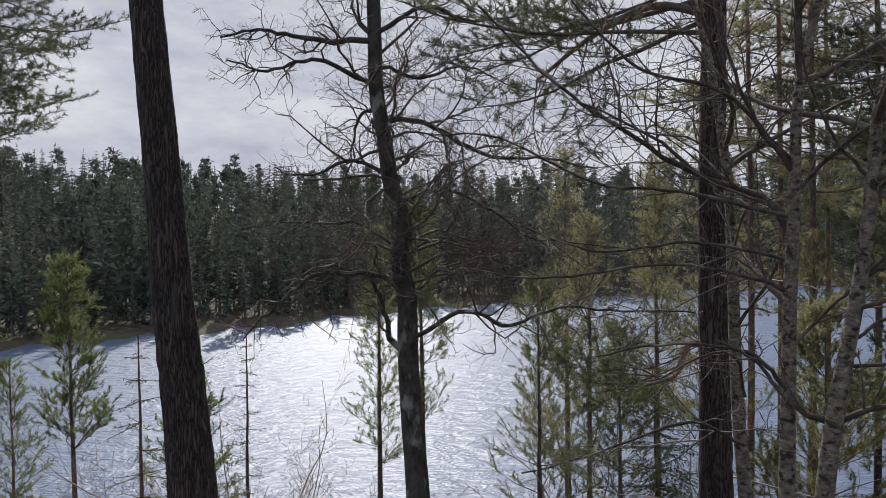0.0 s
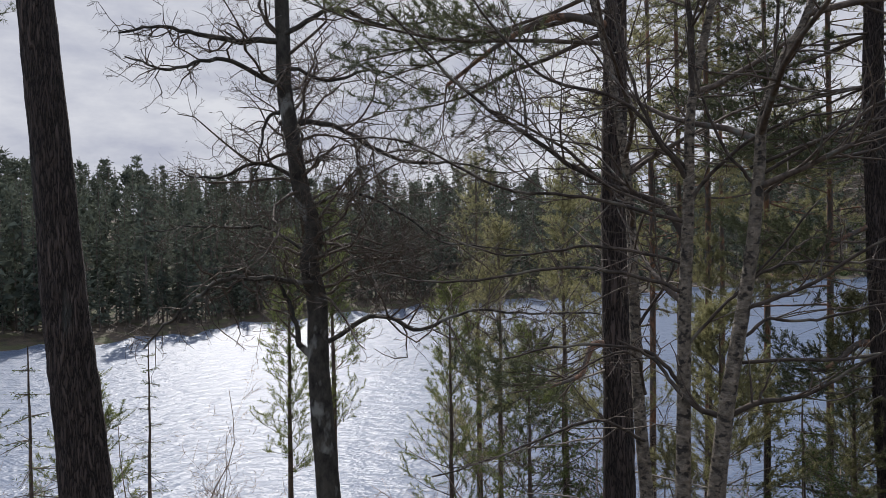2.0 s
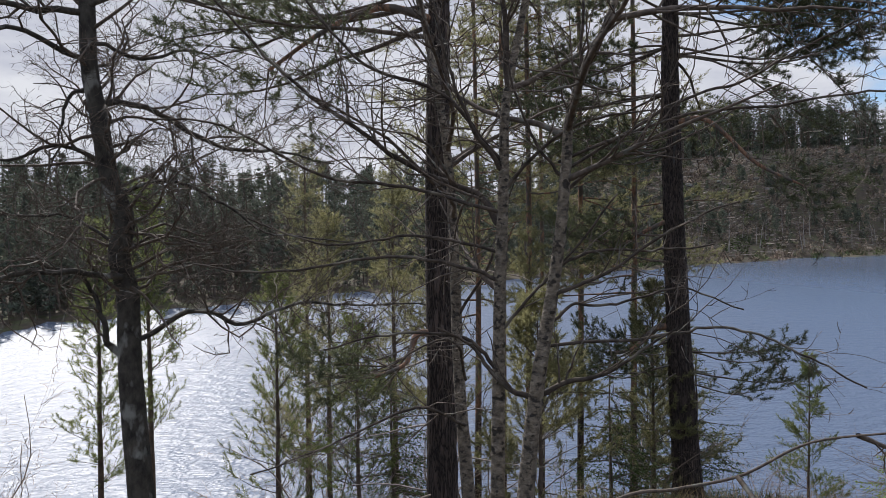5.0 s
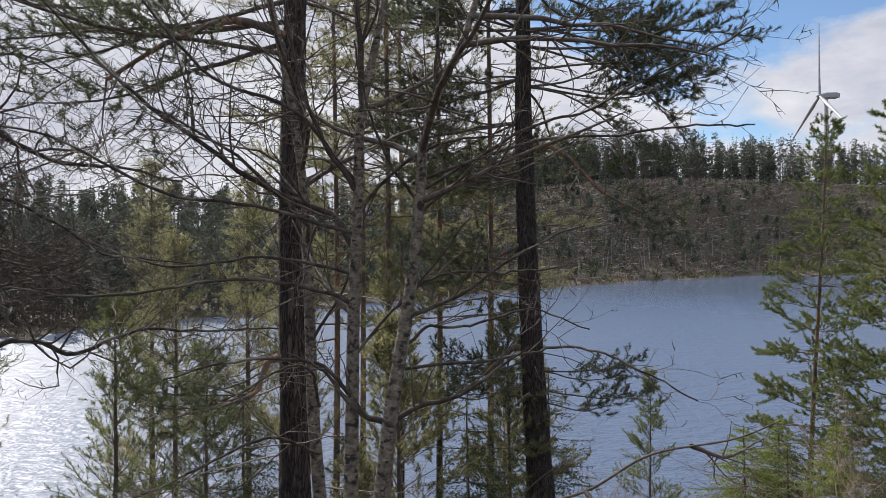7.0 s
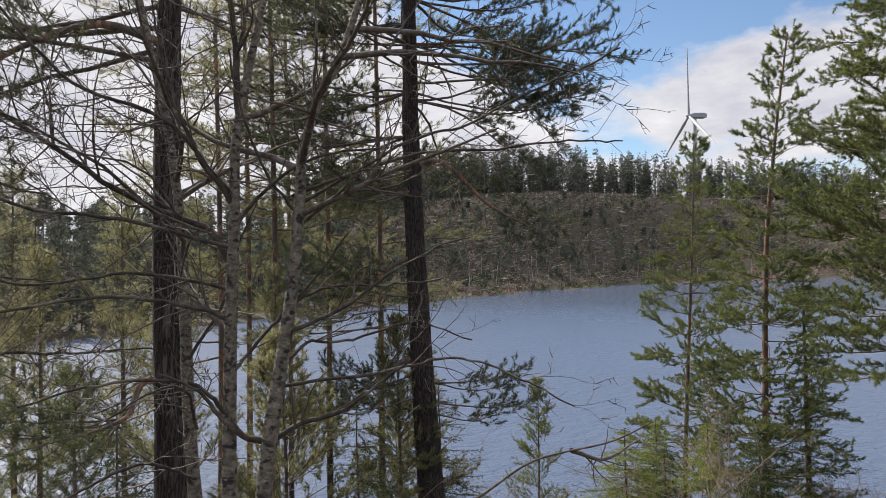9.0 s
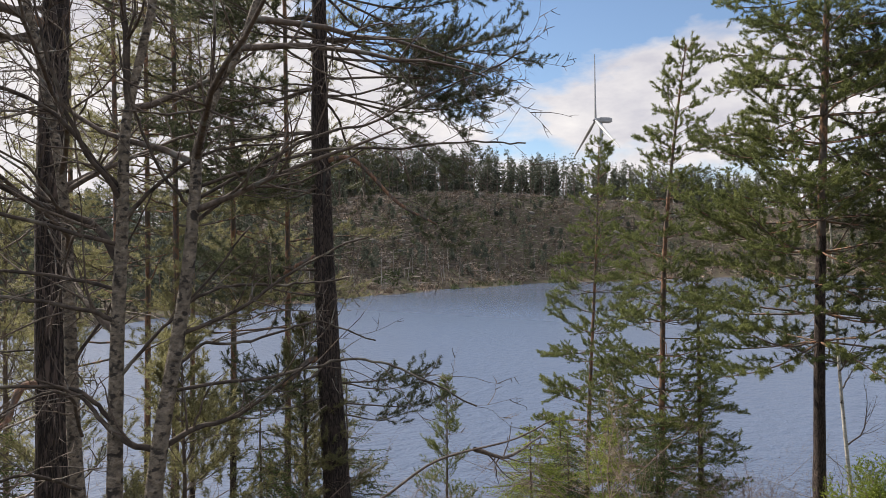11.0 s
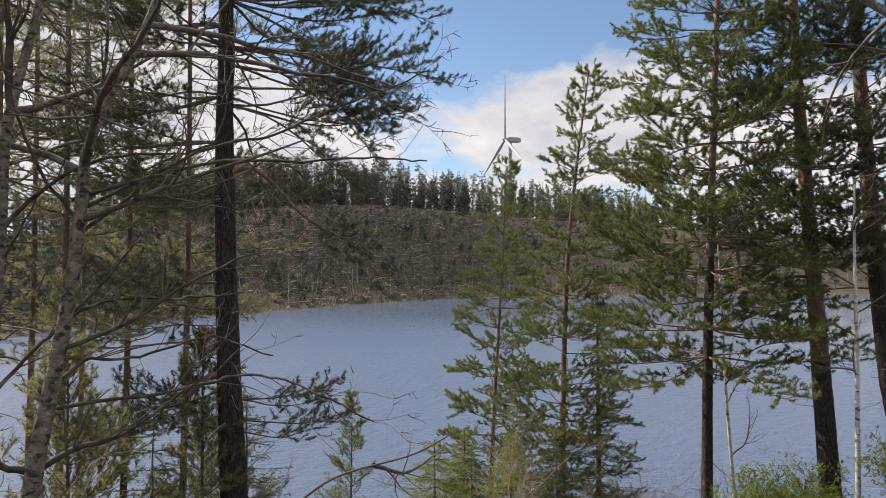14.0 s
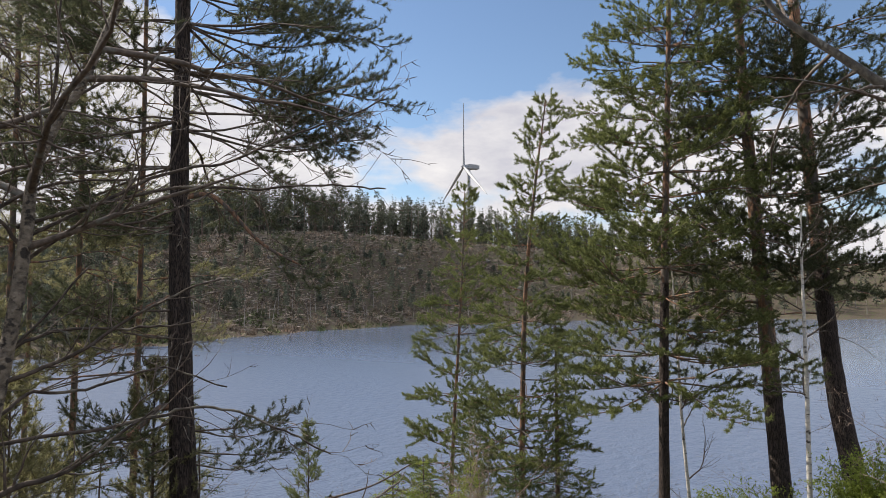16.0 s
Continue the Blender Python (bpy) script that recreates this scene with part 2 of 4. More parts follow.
# ---- mesh tools ----
class Bag:
    """Collects tubes and blades, then becomes one mesh."""

    def __init__(self):
        self.v, self.f, self.size, self.count = [], [], [], 0

    def add(self, verts, faces):
        self.v.append(np.asarray(verts, float).reshape(-1, 3))
        faces = np.asarray(faces, np.int64)
        self.f.append((faces + self.count).ravel())
        self.size.append(np.full(len(faces), faces.shape[1], np.int64))
        self.count += len(self.v[-1])

    def tube(self, path, radii, sides=5, ripple=0.0, rng=None):
        path = np.asarray(path, float)
        radii = np.broadcast_to(np.asarray(radii, float), (len(path),))
        tan = np.gradient(path, axis=0)
        tan /= np.linalg.norm(tan, axis=1)[:, None] + 1e-9
        ref = np.array((1.0, 0.15, 0.1)) if abs(tan[:, 2].mean()) > 0.75 else np.array((0.1, 0.05, 1.0))
        u = np.cross(tan, ref)
        u /= np.linalg.norm(u, axis=1)[:, None] + 1e-9
        w = np.cross(tan, u)
        a = np.linspace(0, 2 * np.pi, sides, endpoint=False)
        rr = radii[:, None] * np.ones(sides)
        if ripple:
            rr = rr * (1 + rng.normal(0, ripple, rr.shape))
        ring = path[:, None] + rr[:, :, None] * (np.cos(a)[None, :, None] * u[:, None] + np.sin(a)[None, :, None] * w[:, None])
        k = len(path)
        i, j = np.meshgrid(np.arange(k - 1), np.arange(sides), indexing="ij")
        i, j = i.ravel(), j.ravel()
        j2 = (j + 1) % sides
        self.add(ring, np.stack([i * sides + j, i * sides + j2, (i + 1) * sides + j2, (i + 1) * sides + j], 1))
        self.add(ring[-1], np.arange(sides)[None, :])

    def blades(self, base, way, length, width, rng):
        """Flat pointed blades, one triangle each."""
        k = len(base)
        if not k:
            return
        side = np.cross(way, rng.normal(size=(k, 3)))
        side *= (np.broadcast_to(width, (k,)) / (np.linalg.norm(side, axis=1) + 1e-9))[:, None] * 0.5
        tip = base + way * np.broadcast_to(length, (k,))[:, None]
        self.add(np.stack([base - side, base + side, tip], 1), np.arange(3 * k).reshape(k, 3))

    def ribbon(self, path, width, rng):
        """A twig too thin for a round section: a flat strip that narrows to its tip."""
        path = np.asarray(path, float)
        side = unit(np.cross(path[-1] - path[0], rng.normal(size=3))) * width * 0.5
        k = len(path)
        w = np.linspace(1, 0.35, k)[:, None]
        ids = np.arange(k - 1)[:, None]
        self.add(np.concatenate([path - side * w, path + side * w]), np.concatenate([ids, ids + 1, ids + 1 + k, ids + k], 1))

    def mesh(self, name, material, smooth=True):
        me = bpy.data.meshes.new(name)
        v, f, size = np.concatenate(self.v), np.concatenate(self.f), np.concatenate(self.size)
        me.vertices.add(len(v))
        me.vertices.foreach_set("co", v.ravel())
        me.loops.add(len(f))
        me.loops.foreach_set("vertex_index", f.astype(np.int32))
        me.polygons.add(len(size))
        me.polygons.foreach_set("loop_start", np.concatenate([[0], np.cumsum(size)[:-1]]).astype(np.int32))
        me.polygons.foreach_set("use_smooth", np.full(len(size), smooth))
        me.update(calc_edges=True)
        me.materials.append(material)
        return me


def part(name, bag, material, parent, label="", smooth=True):
    if not bag.count:
        return None
    ob = new(name, bag.mesh(name, material, smooth))
    ob.parent = parent
    return tagged(ob, label)


def thing(name, where, label, category, group="", kind=""):
    ob = new(name)
    ob.matrix_basis = pose(*where)
    ob.empty_display_size = 0.2
    return tagged(ob, label, category, group, kind)


def unit(v):
    return v / (np.linalg.norm(v, axis=-1, keepdims=True) + 1e-9)


def stem(rng, start, way, length, k=6, wob=0.1, lift=0.0):
    """A wandering twig: k points from start."""
    pts, p, d = [np.array(start, float)], np.array(start, float), unit(np.array(way, float))
    for _ in range(k - 1):
        d = unit(d + rng.normal(0, wob, 3) + (0, 0, lift))
        p = p + d * length / (k - 1)
        pts.append(p)
    return np.array(pts)


def smooth_path(pts, k):
    """A soft curve of k points through a few given ones."""
    pts = np.asarray(pts, float)
    q = np.concatenate([[2 * pts[0] - pts[1]], pts, [2 * pts[-1] - pts[-2]]])
    t = np.linspace(0, len(pts) - 1 - 1e-6, k)
    i = t.astype(int)
    s = (t - i)[:, None]
    a, b, c, d = q[i], q[i + 1], q[i + 2], q[i + 3]
    return 0.5 * (2 * b + (c - a) * s + (2 * a - 5 * b + 4 * c - d) * s ** 2 + (3 * b - a - 3 * c + d) * s ** 3)


def along(path, s):
    """Place and direction at the share s of a path."""
    x = s * (len(path) - 1)
    i = min(int(x), len(path) - 2)
    return path[i] + (path[i + 1] - path[i]) * (x - i), unit(path[i + 1] - path[i])


def length_of(path):
    return np.linalg.norm(np.diff(path, axis=0), axis=1).sum()


def sideways(rng, tan, spread, flat=0.0):
    """A direction that leaves tan by about spread (0 along it, 1 square to it)."""
    r = rng.normal(size=3)
    r[2] *= 1 - flat
    r -= tan * r.dot(tan)
    return unit(tan * (1 - spread) + unit(r) * spread)


# ---- ground and lake: bearings from the lookout, degrees left of +y ----
BEARING = np.array([-180, -125, -88, -80, -72, -58, -49, -43, -36, -28, -15, 8, 15, 31, 60, 100, 180], float)
FAR_SHORE = np.array([420, 420, 390, 370, 345, 285, 230, 195, 160, 130, 106, 82, 74, 71, 66, 60, 60], float)
RISE = np.array([30, 30, 30, 32, 36, 41, 41, 37, 30, 21, 16, 14, 15, 16, 14, 8, 8], float)
NEAR_SHORE = np.array([60, 48, 31, 24, 22, 23, 23.5, 23, 22, 21, 19, 17, 17, 17, 20, 30, 60], float)


def ground(x, y):
    x, y = np.asarray(x, float), np.asarray(y, float)
    r, az = np.hypot(x, y), np.degrees(np.arctan2(-x, y))
    near, far, rise = (np.interp(az, BEARING, k) for k in (NEAR_SHORE, FAR_SHORE, RISE))
    ragged = 1 + 0.03 * np.sin(az * 0.9) + 0.02 * np.sin(az * 2.3 + 1)
    z = 7.4 * (1 - np.minimum(r / near, 1.15) ** 1.6)
    s = np.clip((r - far) / 115, 0, 1)
    up = rise * (s * s * (3 - 2 * s)) + np.clip((r - far * ragged) / 6, -1.8, 0.5)
    behind = np.clip((np.abs(az) - 105) / 30, 0, 1)
    z = np.where(r > (near + far) / 2, up, np.maximum(z, -1.8))
    land = 7.4 + np.clip(r - 3, 0, 60) * 0.05
    return z * (1 - behind) + land * behind


def on_ground(bearing, r):
    a = radians(bearing)
    x, y = -math.sin(a) * r, math.cos(a) * r
    return x, y, float(ground(x, y))


g = Bag()
rings = np.concatenate([np.linspace(0.4, 30, 60), np.linspace(31, 130, 40), np.geomspace(133, 520, 60), np.geomspace(600, 4200, 8)])
spokes = np.radians(np.linspace(-180, 180, 289)[:-1])
rr, aa = np.meshgrid(rings, spokes, indexing="ij")
gx, gy = -np.sin(aa) * rr, np.cos(aa) * rr
gz = ground(gx, gy)
rough_rng = np.random.default_rng(3)
gz += np.where((rr < 60) | (gz > 0.6), rough_rng.normal(0, 1, gz.shape) * np.clip(rr * 0.006 - 0.012, 0.0, 0.3), 0)
k = len(spokes)
i, j = np.meshgrid(np.arange(len(rings) - 1), np.arange(k), indexing="ij")
i, j = i.ravel(), j.ravel()
g.add(np.stack([gx, gy, gz], -1), np.stack([i * k + j, i * k + (j + 1) % k, (i + 1) * k + (j + 1) % k, (i + 1) * k + j], 1)[:, ::-1])
g.add(np.stack([gx[0], gy[0], gz[0]], -1), np.arange(k)[None, ::-1])
tagged(new("ground", g.mesh("ground", EARTH)), "brown forest floor of litter and moss sloping to a lake", "ground", kind="structure")

w = Bag()
w.add([(-350, -60, 0), (520, -60, 0), (520, 480, 0), (-350, 480, 0)], [(0, 1, 2, 3)])
tagged(new("water", w.mesh("water", WATER)), "wind-rippled lake water with sun glitter", "lake", kind="structure")


# ---- trees ----
def rooted(spine):
    """The spine of a trunk, top first as given, turned over and carried down into the ground."""
    pts = [np.array(p, float) for p in spine]
    low, d = pts[-1], unit(pts[-1] - pts[-2])
    for _ in range(60):
        if low[2] < ground(low[0], low[1]) - 0.05:
            break
        d = unit(d + (0, 0, -0.06))
        low = low + d * 0.12
    pts.append(low)
    return np.array(pts[::-1])


def trunk_tube(bag, spine, r_foot, r_top, rng, k=40, sides=14, ripple=0.02):
    path = smooth_path(spine, k)
    s = np.linspace(0, 1, k)
    radii = r_foot + (r_top - r_foot) * s + r_foot * 0.45 * np.exp(-s * 22)
    bag.tube(path, radii, sides, ripple, rng)
    return path, radii


def spray(rng, bags, path, r0, level, depth, density, ratio, spread, wob, lift, flat=0.0, first=0.15, least=0.05):
    """Side branches of a branch, and theirs in turn."""
    size = length_of(path)
    count = max(2, int(size * density[level]))
    for s in np.sort(rng.uniform(first, 1.0, count)):
        p, tan = along(path, s)
        d = sideways(rng, tan, spread * rng.uniform(0.6, 1.15), flat)
        ln = max(least, size * ratio * rng.uniform(0.5, 1.2) * (1.15 - 0.65 * s))
        r = max(0.0012, r0 * (1 - 0.75 * s) * 0.5)
        child = stem(rng, p, d, ln, (7, 5, 4, 3)[min(level, 3)], wob, lift)
        target = bags[min(level, len(bags) - 1)]
        if level == 0 or r > 0.006:
            target.tube(child, np.linspace(r, max(0.0009, r * 0.3), len(child)), (5, 4, 3, 3)[min(level, 3)])
        else:
            target.ribbon(child, max(0.0048, r * 2), rng)
        if level + 1 < depth and ln > 2 * least:
            spray(rng, bags, child, r, level + 1, depth, density, ratio, spread, wob, lift, flat, 0.12, least)


def limbed(name, seed, spine, r_foot, r_top, limbs, bark, label, category, density, ratio=0.42, spread=0.62, wob=0.17, lift=0.01, depth=3, own=0, twig=TWIG, limb_bark=None, group=""):
    """A leafless tree: trunk, given limbs (points from the trunk outwards, radius), and twigs on all of them."""
    rng = np.random.default_rng(seed)
    foot = rooted(spine)
    tree = thing(name, foot[0], label, category, group)
    o = foot[0]
    b = Bag()
    path, radii = trunk_tube(b, foot - o, r_foot, r_top, rng)
    part("trunk", b, bark, tree)
    bags = [Bag(), Bag(), Bag()]
    for pts, r in list(limbs):
        lb = Bag()
        lp = smooth_path(np.array(pts, float) - o, 5 * len(pts))
        lp[1:] += np.cumsum(rng.normal(0, 0.005 if limb_bark else 0.012, (len(lp) - 1, 3)), axis=0)
        lb.tube(lp, np.linspace(r, max(r * 0.28, 0.004), len(lp)), 8, 0.05, rng)
        part("limb", lb, limb_bark or bark, tree)
        spray(rng, bags, lp, r, 0, depth, density if r > 0.0095 else [q * 0.7 for q in density], ratio, spread, wob, lift)
    for _ in range(own):
        s = rng.uniform(0.35, 0.99)
        p, tan = along(path, s)
        d = sideways(rng, tan, 0.7)
        ln = rng.uniform(0.7, 1.9)
        lp = stem(rng, p, d, ln, 9, wob * 0.8, lift)
        lb = Bag()
        lb.tube(lp, np.linspace(0.018, 0.004, 9), 5)
        part("branch", lb, twig, tree)
        spray(rng, bags, lp, 0.016, 0, depth, density, ratio, spread, wob, lift)
    for name2, bag in zip(("side_branch_mass", "twig_mass", "twig_tip_mass"), bags):
        tagged(part(name2, bag, twig, tree), kind="stuff") if bag.count else None
    return tree


def pine_branch(rng, wood, needles, start, way, length, r, needle, width, lift=0.02, dense=1.0, bare=0.32, axis_bag=None):
    """A pine branch: flat side shoots to both sides, each ending in bottle brushes of needles with bare wood between."""
    path = stem(rng, start, way, length, 9, 0.11, lift)
    (axis_bag or wood).tube(path if axis_bag else path[::2], np.linspace(r, r * 0.25, 9 if axis_bag else 5), 5 if axis_bag else 3)
    base, axis = [], []
    shoots = max(3, int(length * (1 - bare) / 0.105))
    for j, s in enumerate(np.linspace(bare, 0.97, shoots)):
        p, tan = along(path, s)
        side = unit(np.cross(tan, (0, 0, 1.0))) * (1 if j % 2 else -1)
        ln = min(0.8, length * rng.uniform(0.22, 0.46)) * (1.25 - 0.8 * s) + 0.10
        sub = stem(rng, p, unit(tan * 0.75 + side * rng.uniform(0.4, 1.0) + np.array((0, 0, rng.uniform(-0.12, 0.3)))), ln, 4, 0.12, 0.07)
        wood.ribbon(sub, max(0.006, r * 0.5), rng)
        for q in np.arange(1.0, 0.22, -min(0.6, 0.085 / ln)):
            c, ct = along(sub, min(q, 0.999))
            base.append(c)
            axis.append(unit(ct * 0.75 + rng.normal(0, 0.32, 3) + np.array((0, 0, 0.3))) * rng.uniform(0.07, 0.15))
    for q in (0.8, 0.9, 0.999):
        p, tan = along(path, q)
        base.append(p)
        axis.append(unit(tan + rng.normal(0, 0.2, 3)) * 0.14)
    base, axis = np.array(base), np.array(axis)
    k = max(8, int(46 * dense))
    at = (base[:, None] + axis[:, None] * rng.uniform(0.0, 1, (len(base), k))[:, :, None]).reshape(-1, 3)
    d = unit(np.repeat(unit(axis), k, 0) * 0.75 + unit(rng.normal(size=at.shape)) * 0.8)
    needles.blades(at, d, needle * rng.uniform(0.6, 1.0, len(at)), width * 0.58, rng)


def tall_pine(name, seed, spine, r_foot, r_top, crown, label, needle=0.07, width=0.009, limbs=(), dense=1.0, group="", green=PINE_NEEDLE, orange=0.0, stubs=8, view=99.0):
    """A Scots pine. crown: rows of (height, bearing in degrees, length, tilt); orange: height above which the bark is orange; above view the crown is sparser."""
    rng = np.random.default_rng(seed)
    foot = rooted(spine)
    o = foot[0]
    tree = thing(name, o, label, "pine tree", group)
    k = 60
    path = smooth_path(foot - o, k)
    s = np.linspace(0, 1, k)
    radii = r_foot + (r_top - r_foot) * s + r_foot * 0.45 * np.exp(-s * 22)
    zs = path[:, 2] + o[2]
    cut = int(np.searchsorted(zs, orange)) if orange else k
    b = Bag()
    b.tube(path[:cut], radii[:cut], 18, 0.022, rng)
    part("trunk", b, PINE_BARK, tree)
    if cut < k - 2:
        b = Bag()
        b.tube(path[cut - 1:], radii[cut - 1:] * 0.985, 18, 0.02, rng)
        part("upper_trunk", b, PINE_UPPER, tree, "flaking orange upper bark")
    dead = Bag()
    for z, bearing, ln, tilt in crown:
        if z > view + 0.4 and rng.uniform() < 0.5:
            continue
        i = int(np.argmin(abs(zs - z)))
        a = radians(bearing)
        way = np.array((-math.sin(a), math.cos(a), math.tan(radians(tilt))))
        axis_bag, wood, green_bag = Bag(), Bag(), Bag()
        pine_branch(rng, wood, green_bag, path[i], way, ln, 0.007 + 0.006 * ln, needle, width, 0.015, dense if z < view else dense * 0.25, axis_bag=axis_bag)
        limb = part("branch", axis_bag, PINE_UPPER if orange else TWIG, tree)
        tagged(part("shoot_mass", wood, TWIG, limb), kind="stuff")
        tagged(part("needle_mass", green_bag, green, limb, smooth=False), kind="stuff")
    for pts, r in limbs:
        lb, wood, green_bag = Bag(), Bag(), Bag()
        lp = smooth_path(np.array(pts, float) - o, 6 * len(pts))
        lb.tube(lp, np.linspace(r, r * 0.35, len(lp)), 8, 0.06, rng)
        limb = part("limb", lb, PINE_UPPER, tree, "orange flaking pine limb")
        for q in np.linspace(0.4, 1, 9):
            p, tan = along(lp, min(q, 0.999))
            pine_branch(rng, wood, green_bag, p, sideways(rng, tan, 0.5, 0.5), rng.uniform(0.4, 0.85), 0.008, needle, width, 0.02, dense)
        tagged(part("shoot_mass", wood, TWIG, limb), kind="stuff")
        tagged(part("needle_mass", green_bag, green, limb, smooth=False), kind="stuff")
    for _ in range(stubs):
        i = rng.integers(8, 46)
        d = rng.normal(size=3) * (1, 1, 0.3)
        st = stem(rng, path[i], unit(d), rng.uniform(0.3, 1.3), 6, 0.17, -0.02)
        dead.tube(st, np.linspace(0.009, 0.002, 6), 4)
        spray(rng, [dead], st, 0.006, 1, 3, (6, 7, 7), 0.42, 0.6, 0.2, 0)
    if stubs:
        tagged(part("dead_twig_mass", dead, DEAD_WOOD, tree, "grey dead twigs"), kind="stuff")
    return tree


def whorl_crown(rng, z0, z1, step, per, reach, tilt=8, full=0.8):
    """Branch rows in level whorls from z0 up to z1; reach is the longest branch, full shapes the cone."""
    rows = []
    z = z0
    while z < z1:
        s = (z - z0) / (z1 - z0)
        turn = rng.uniform(0, 360)
        for i in range(per):
            rows.append((z + rng.uniform(-0.05, 0.05), turn + 360 * i / per + rng.uniform(-22, 22), reach * rng.uniform(0.55, 1.12) * (1.03 - s) ** full + 0.12, tilt + rng.uniform(-10, 10) + 32 * s * s))
        z += step * rng.uniform(0.8, 1.2) * (1.1 - 0.25 * s)
    return rows


def young_conifer(name, seed, foot, height, reach, r, label, kind="pine", step=0.32, per=5, start=0.15, lean=(0, 0), needle=0.06, width=0.008, dense=1.0, green=None, group=""):
    """A young pine (raised whorls of brushes) or spruce (drooping combs)."""
    rng = np.random.default_rng(seed)
    tree = thing(name, foot, label, "young pine" if kind == "pine" else "spruce", group)
    k = 14
    s = np.linspace(0, 1, k)
    path = np.stack([lean[0] * s + rng.normal(0, 0.012, k).cumsum() * 0.5, lean[1] * s + rng.normal(0, 0.012, k).cumsum() * 0.5, height * s - 0.06], 1)
    b = Bag()
    b.tube(path, r * (1 - 0.9 * s) + 0.003, 8, 0.03, rng)
    part("trunk", b, YOUNG_BARK, tree)
    wood, green_bag = Bag(), Bag()
    z = start * height
    while z < height * 0.985:
        q = z / height
        for i in range(per):
            p, tan = along(path, q)
            a = rng.uniform(0, 2 * math.pi)
            ln = reach * rng.uniform(0.6, 1.15) * (1.02 - q) ** (0.75 if kind == "pine" else 0.9) + 0.06
            if kind == "pine":
                t = math.tan(radians(rng.uniform(5, 30) + 30 * q))
                pine_branch(rng, wood, green_bag, p, np.array((math.cos(a), math.sin(a), t)), ln, 0.004 + 0.006 * ln, needle, width, 0.04, dense, 0.22 if ln > 0.3 else 0.05)
            else:
                t = math.tan(radians(rng.uniform(-25, 5) + 45 * max(0, q - 0.6)))
                path2 = stem(rng, p, (math.cos(a), math.sin(a), t), ln, 7, 0.05, 0.015)
                wood.tube(path2, np.linspace(0.004 + 0.005 * ln, 0.002, 7), 4)
                base, way = [], []
                for u in np.arange(0.1, 1.0, 0.075 / max(ln, 0.2) / dense):
                    c, ct = along(path2, u)
                    side = unit(np.cross(ct, (0, 0, 1)))
                    for sg in (-1, 1):
                        l2 = ln * 0.42 * (1.15 - u) * rng.uniform(0.6, 1.1) + 0.03
                        tip = ct * 0.6 + side * sg * 0.8 + np.array((0, 0, -0.18))
                        m = max(3, int(l2 / 0.016 * dense))
                        f = rng.uniform(0, 1, m)[:, None]
                        base.append(c + unit(tip) * l2 * f)
                        way.append(unit(unit(tip) * 0.7 + rng.normal(0, 0.45, (m, 3))))
                base, way = np.concatenate(base), np.concatenate(way)
                green_bag.blades(base, way, needle * rng.uniform(0.6, 1.1, len(base)), width, rng)
        z += step * rng.uniform(0.85, 1.15) * (1.1 - 0.5 * q)
    tagged(part("branch_mass", wood, TWIG, tree), kind="stuff")
    tagged(part("needle_mass", green_bag, green or (YOUNG_NEEDLE if kind == "pine" else SPRUCE_NEEDLE), tree, smooth=False), kind="stuff")
    return tree


# ---- the near trees, from the left of the lookout to the right ----
R = np.random.default_rng(11)

tall_pine("pine_tree", 21, [(-2.40, 4.70, 18.04), (-2.00, 4.90, 12.44), (-1.89, 4.93, 10.58), (-1.82, 4.96, 9.48), (-1.78, 4.97, 8.73), (-1.72, 4.99, 7.97), (-1.68, 5.01, 7.27)],
          0.175, 0.08, [(z, R.uniform(20, 340), R.uniform(1.2, 2.4), R.uniform(-5, 25)) for z in np.arange(13.2, 18, 0.22)] + [(12.6, 75, 2.6, -28), (12.9, 100, 2.8, -30), (12.4, 60, 2.4, -34), (13.0, 85, 3.2, -26)],
          "thick dark-barked pine trunk leaning over the slope", stubs=0, view=12.4)

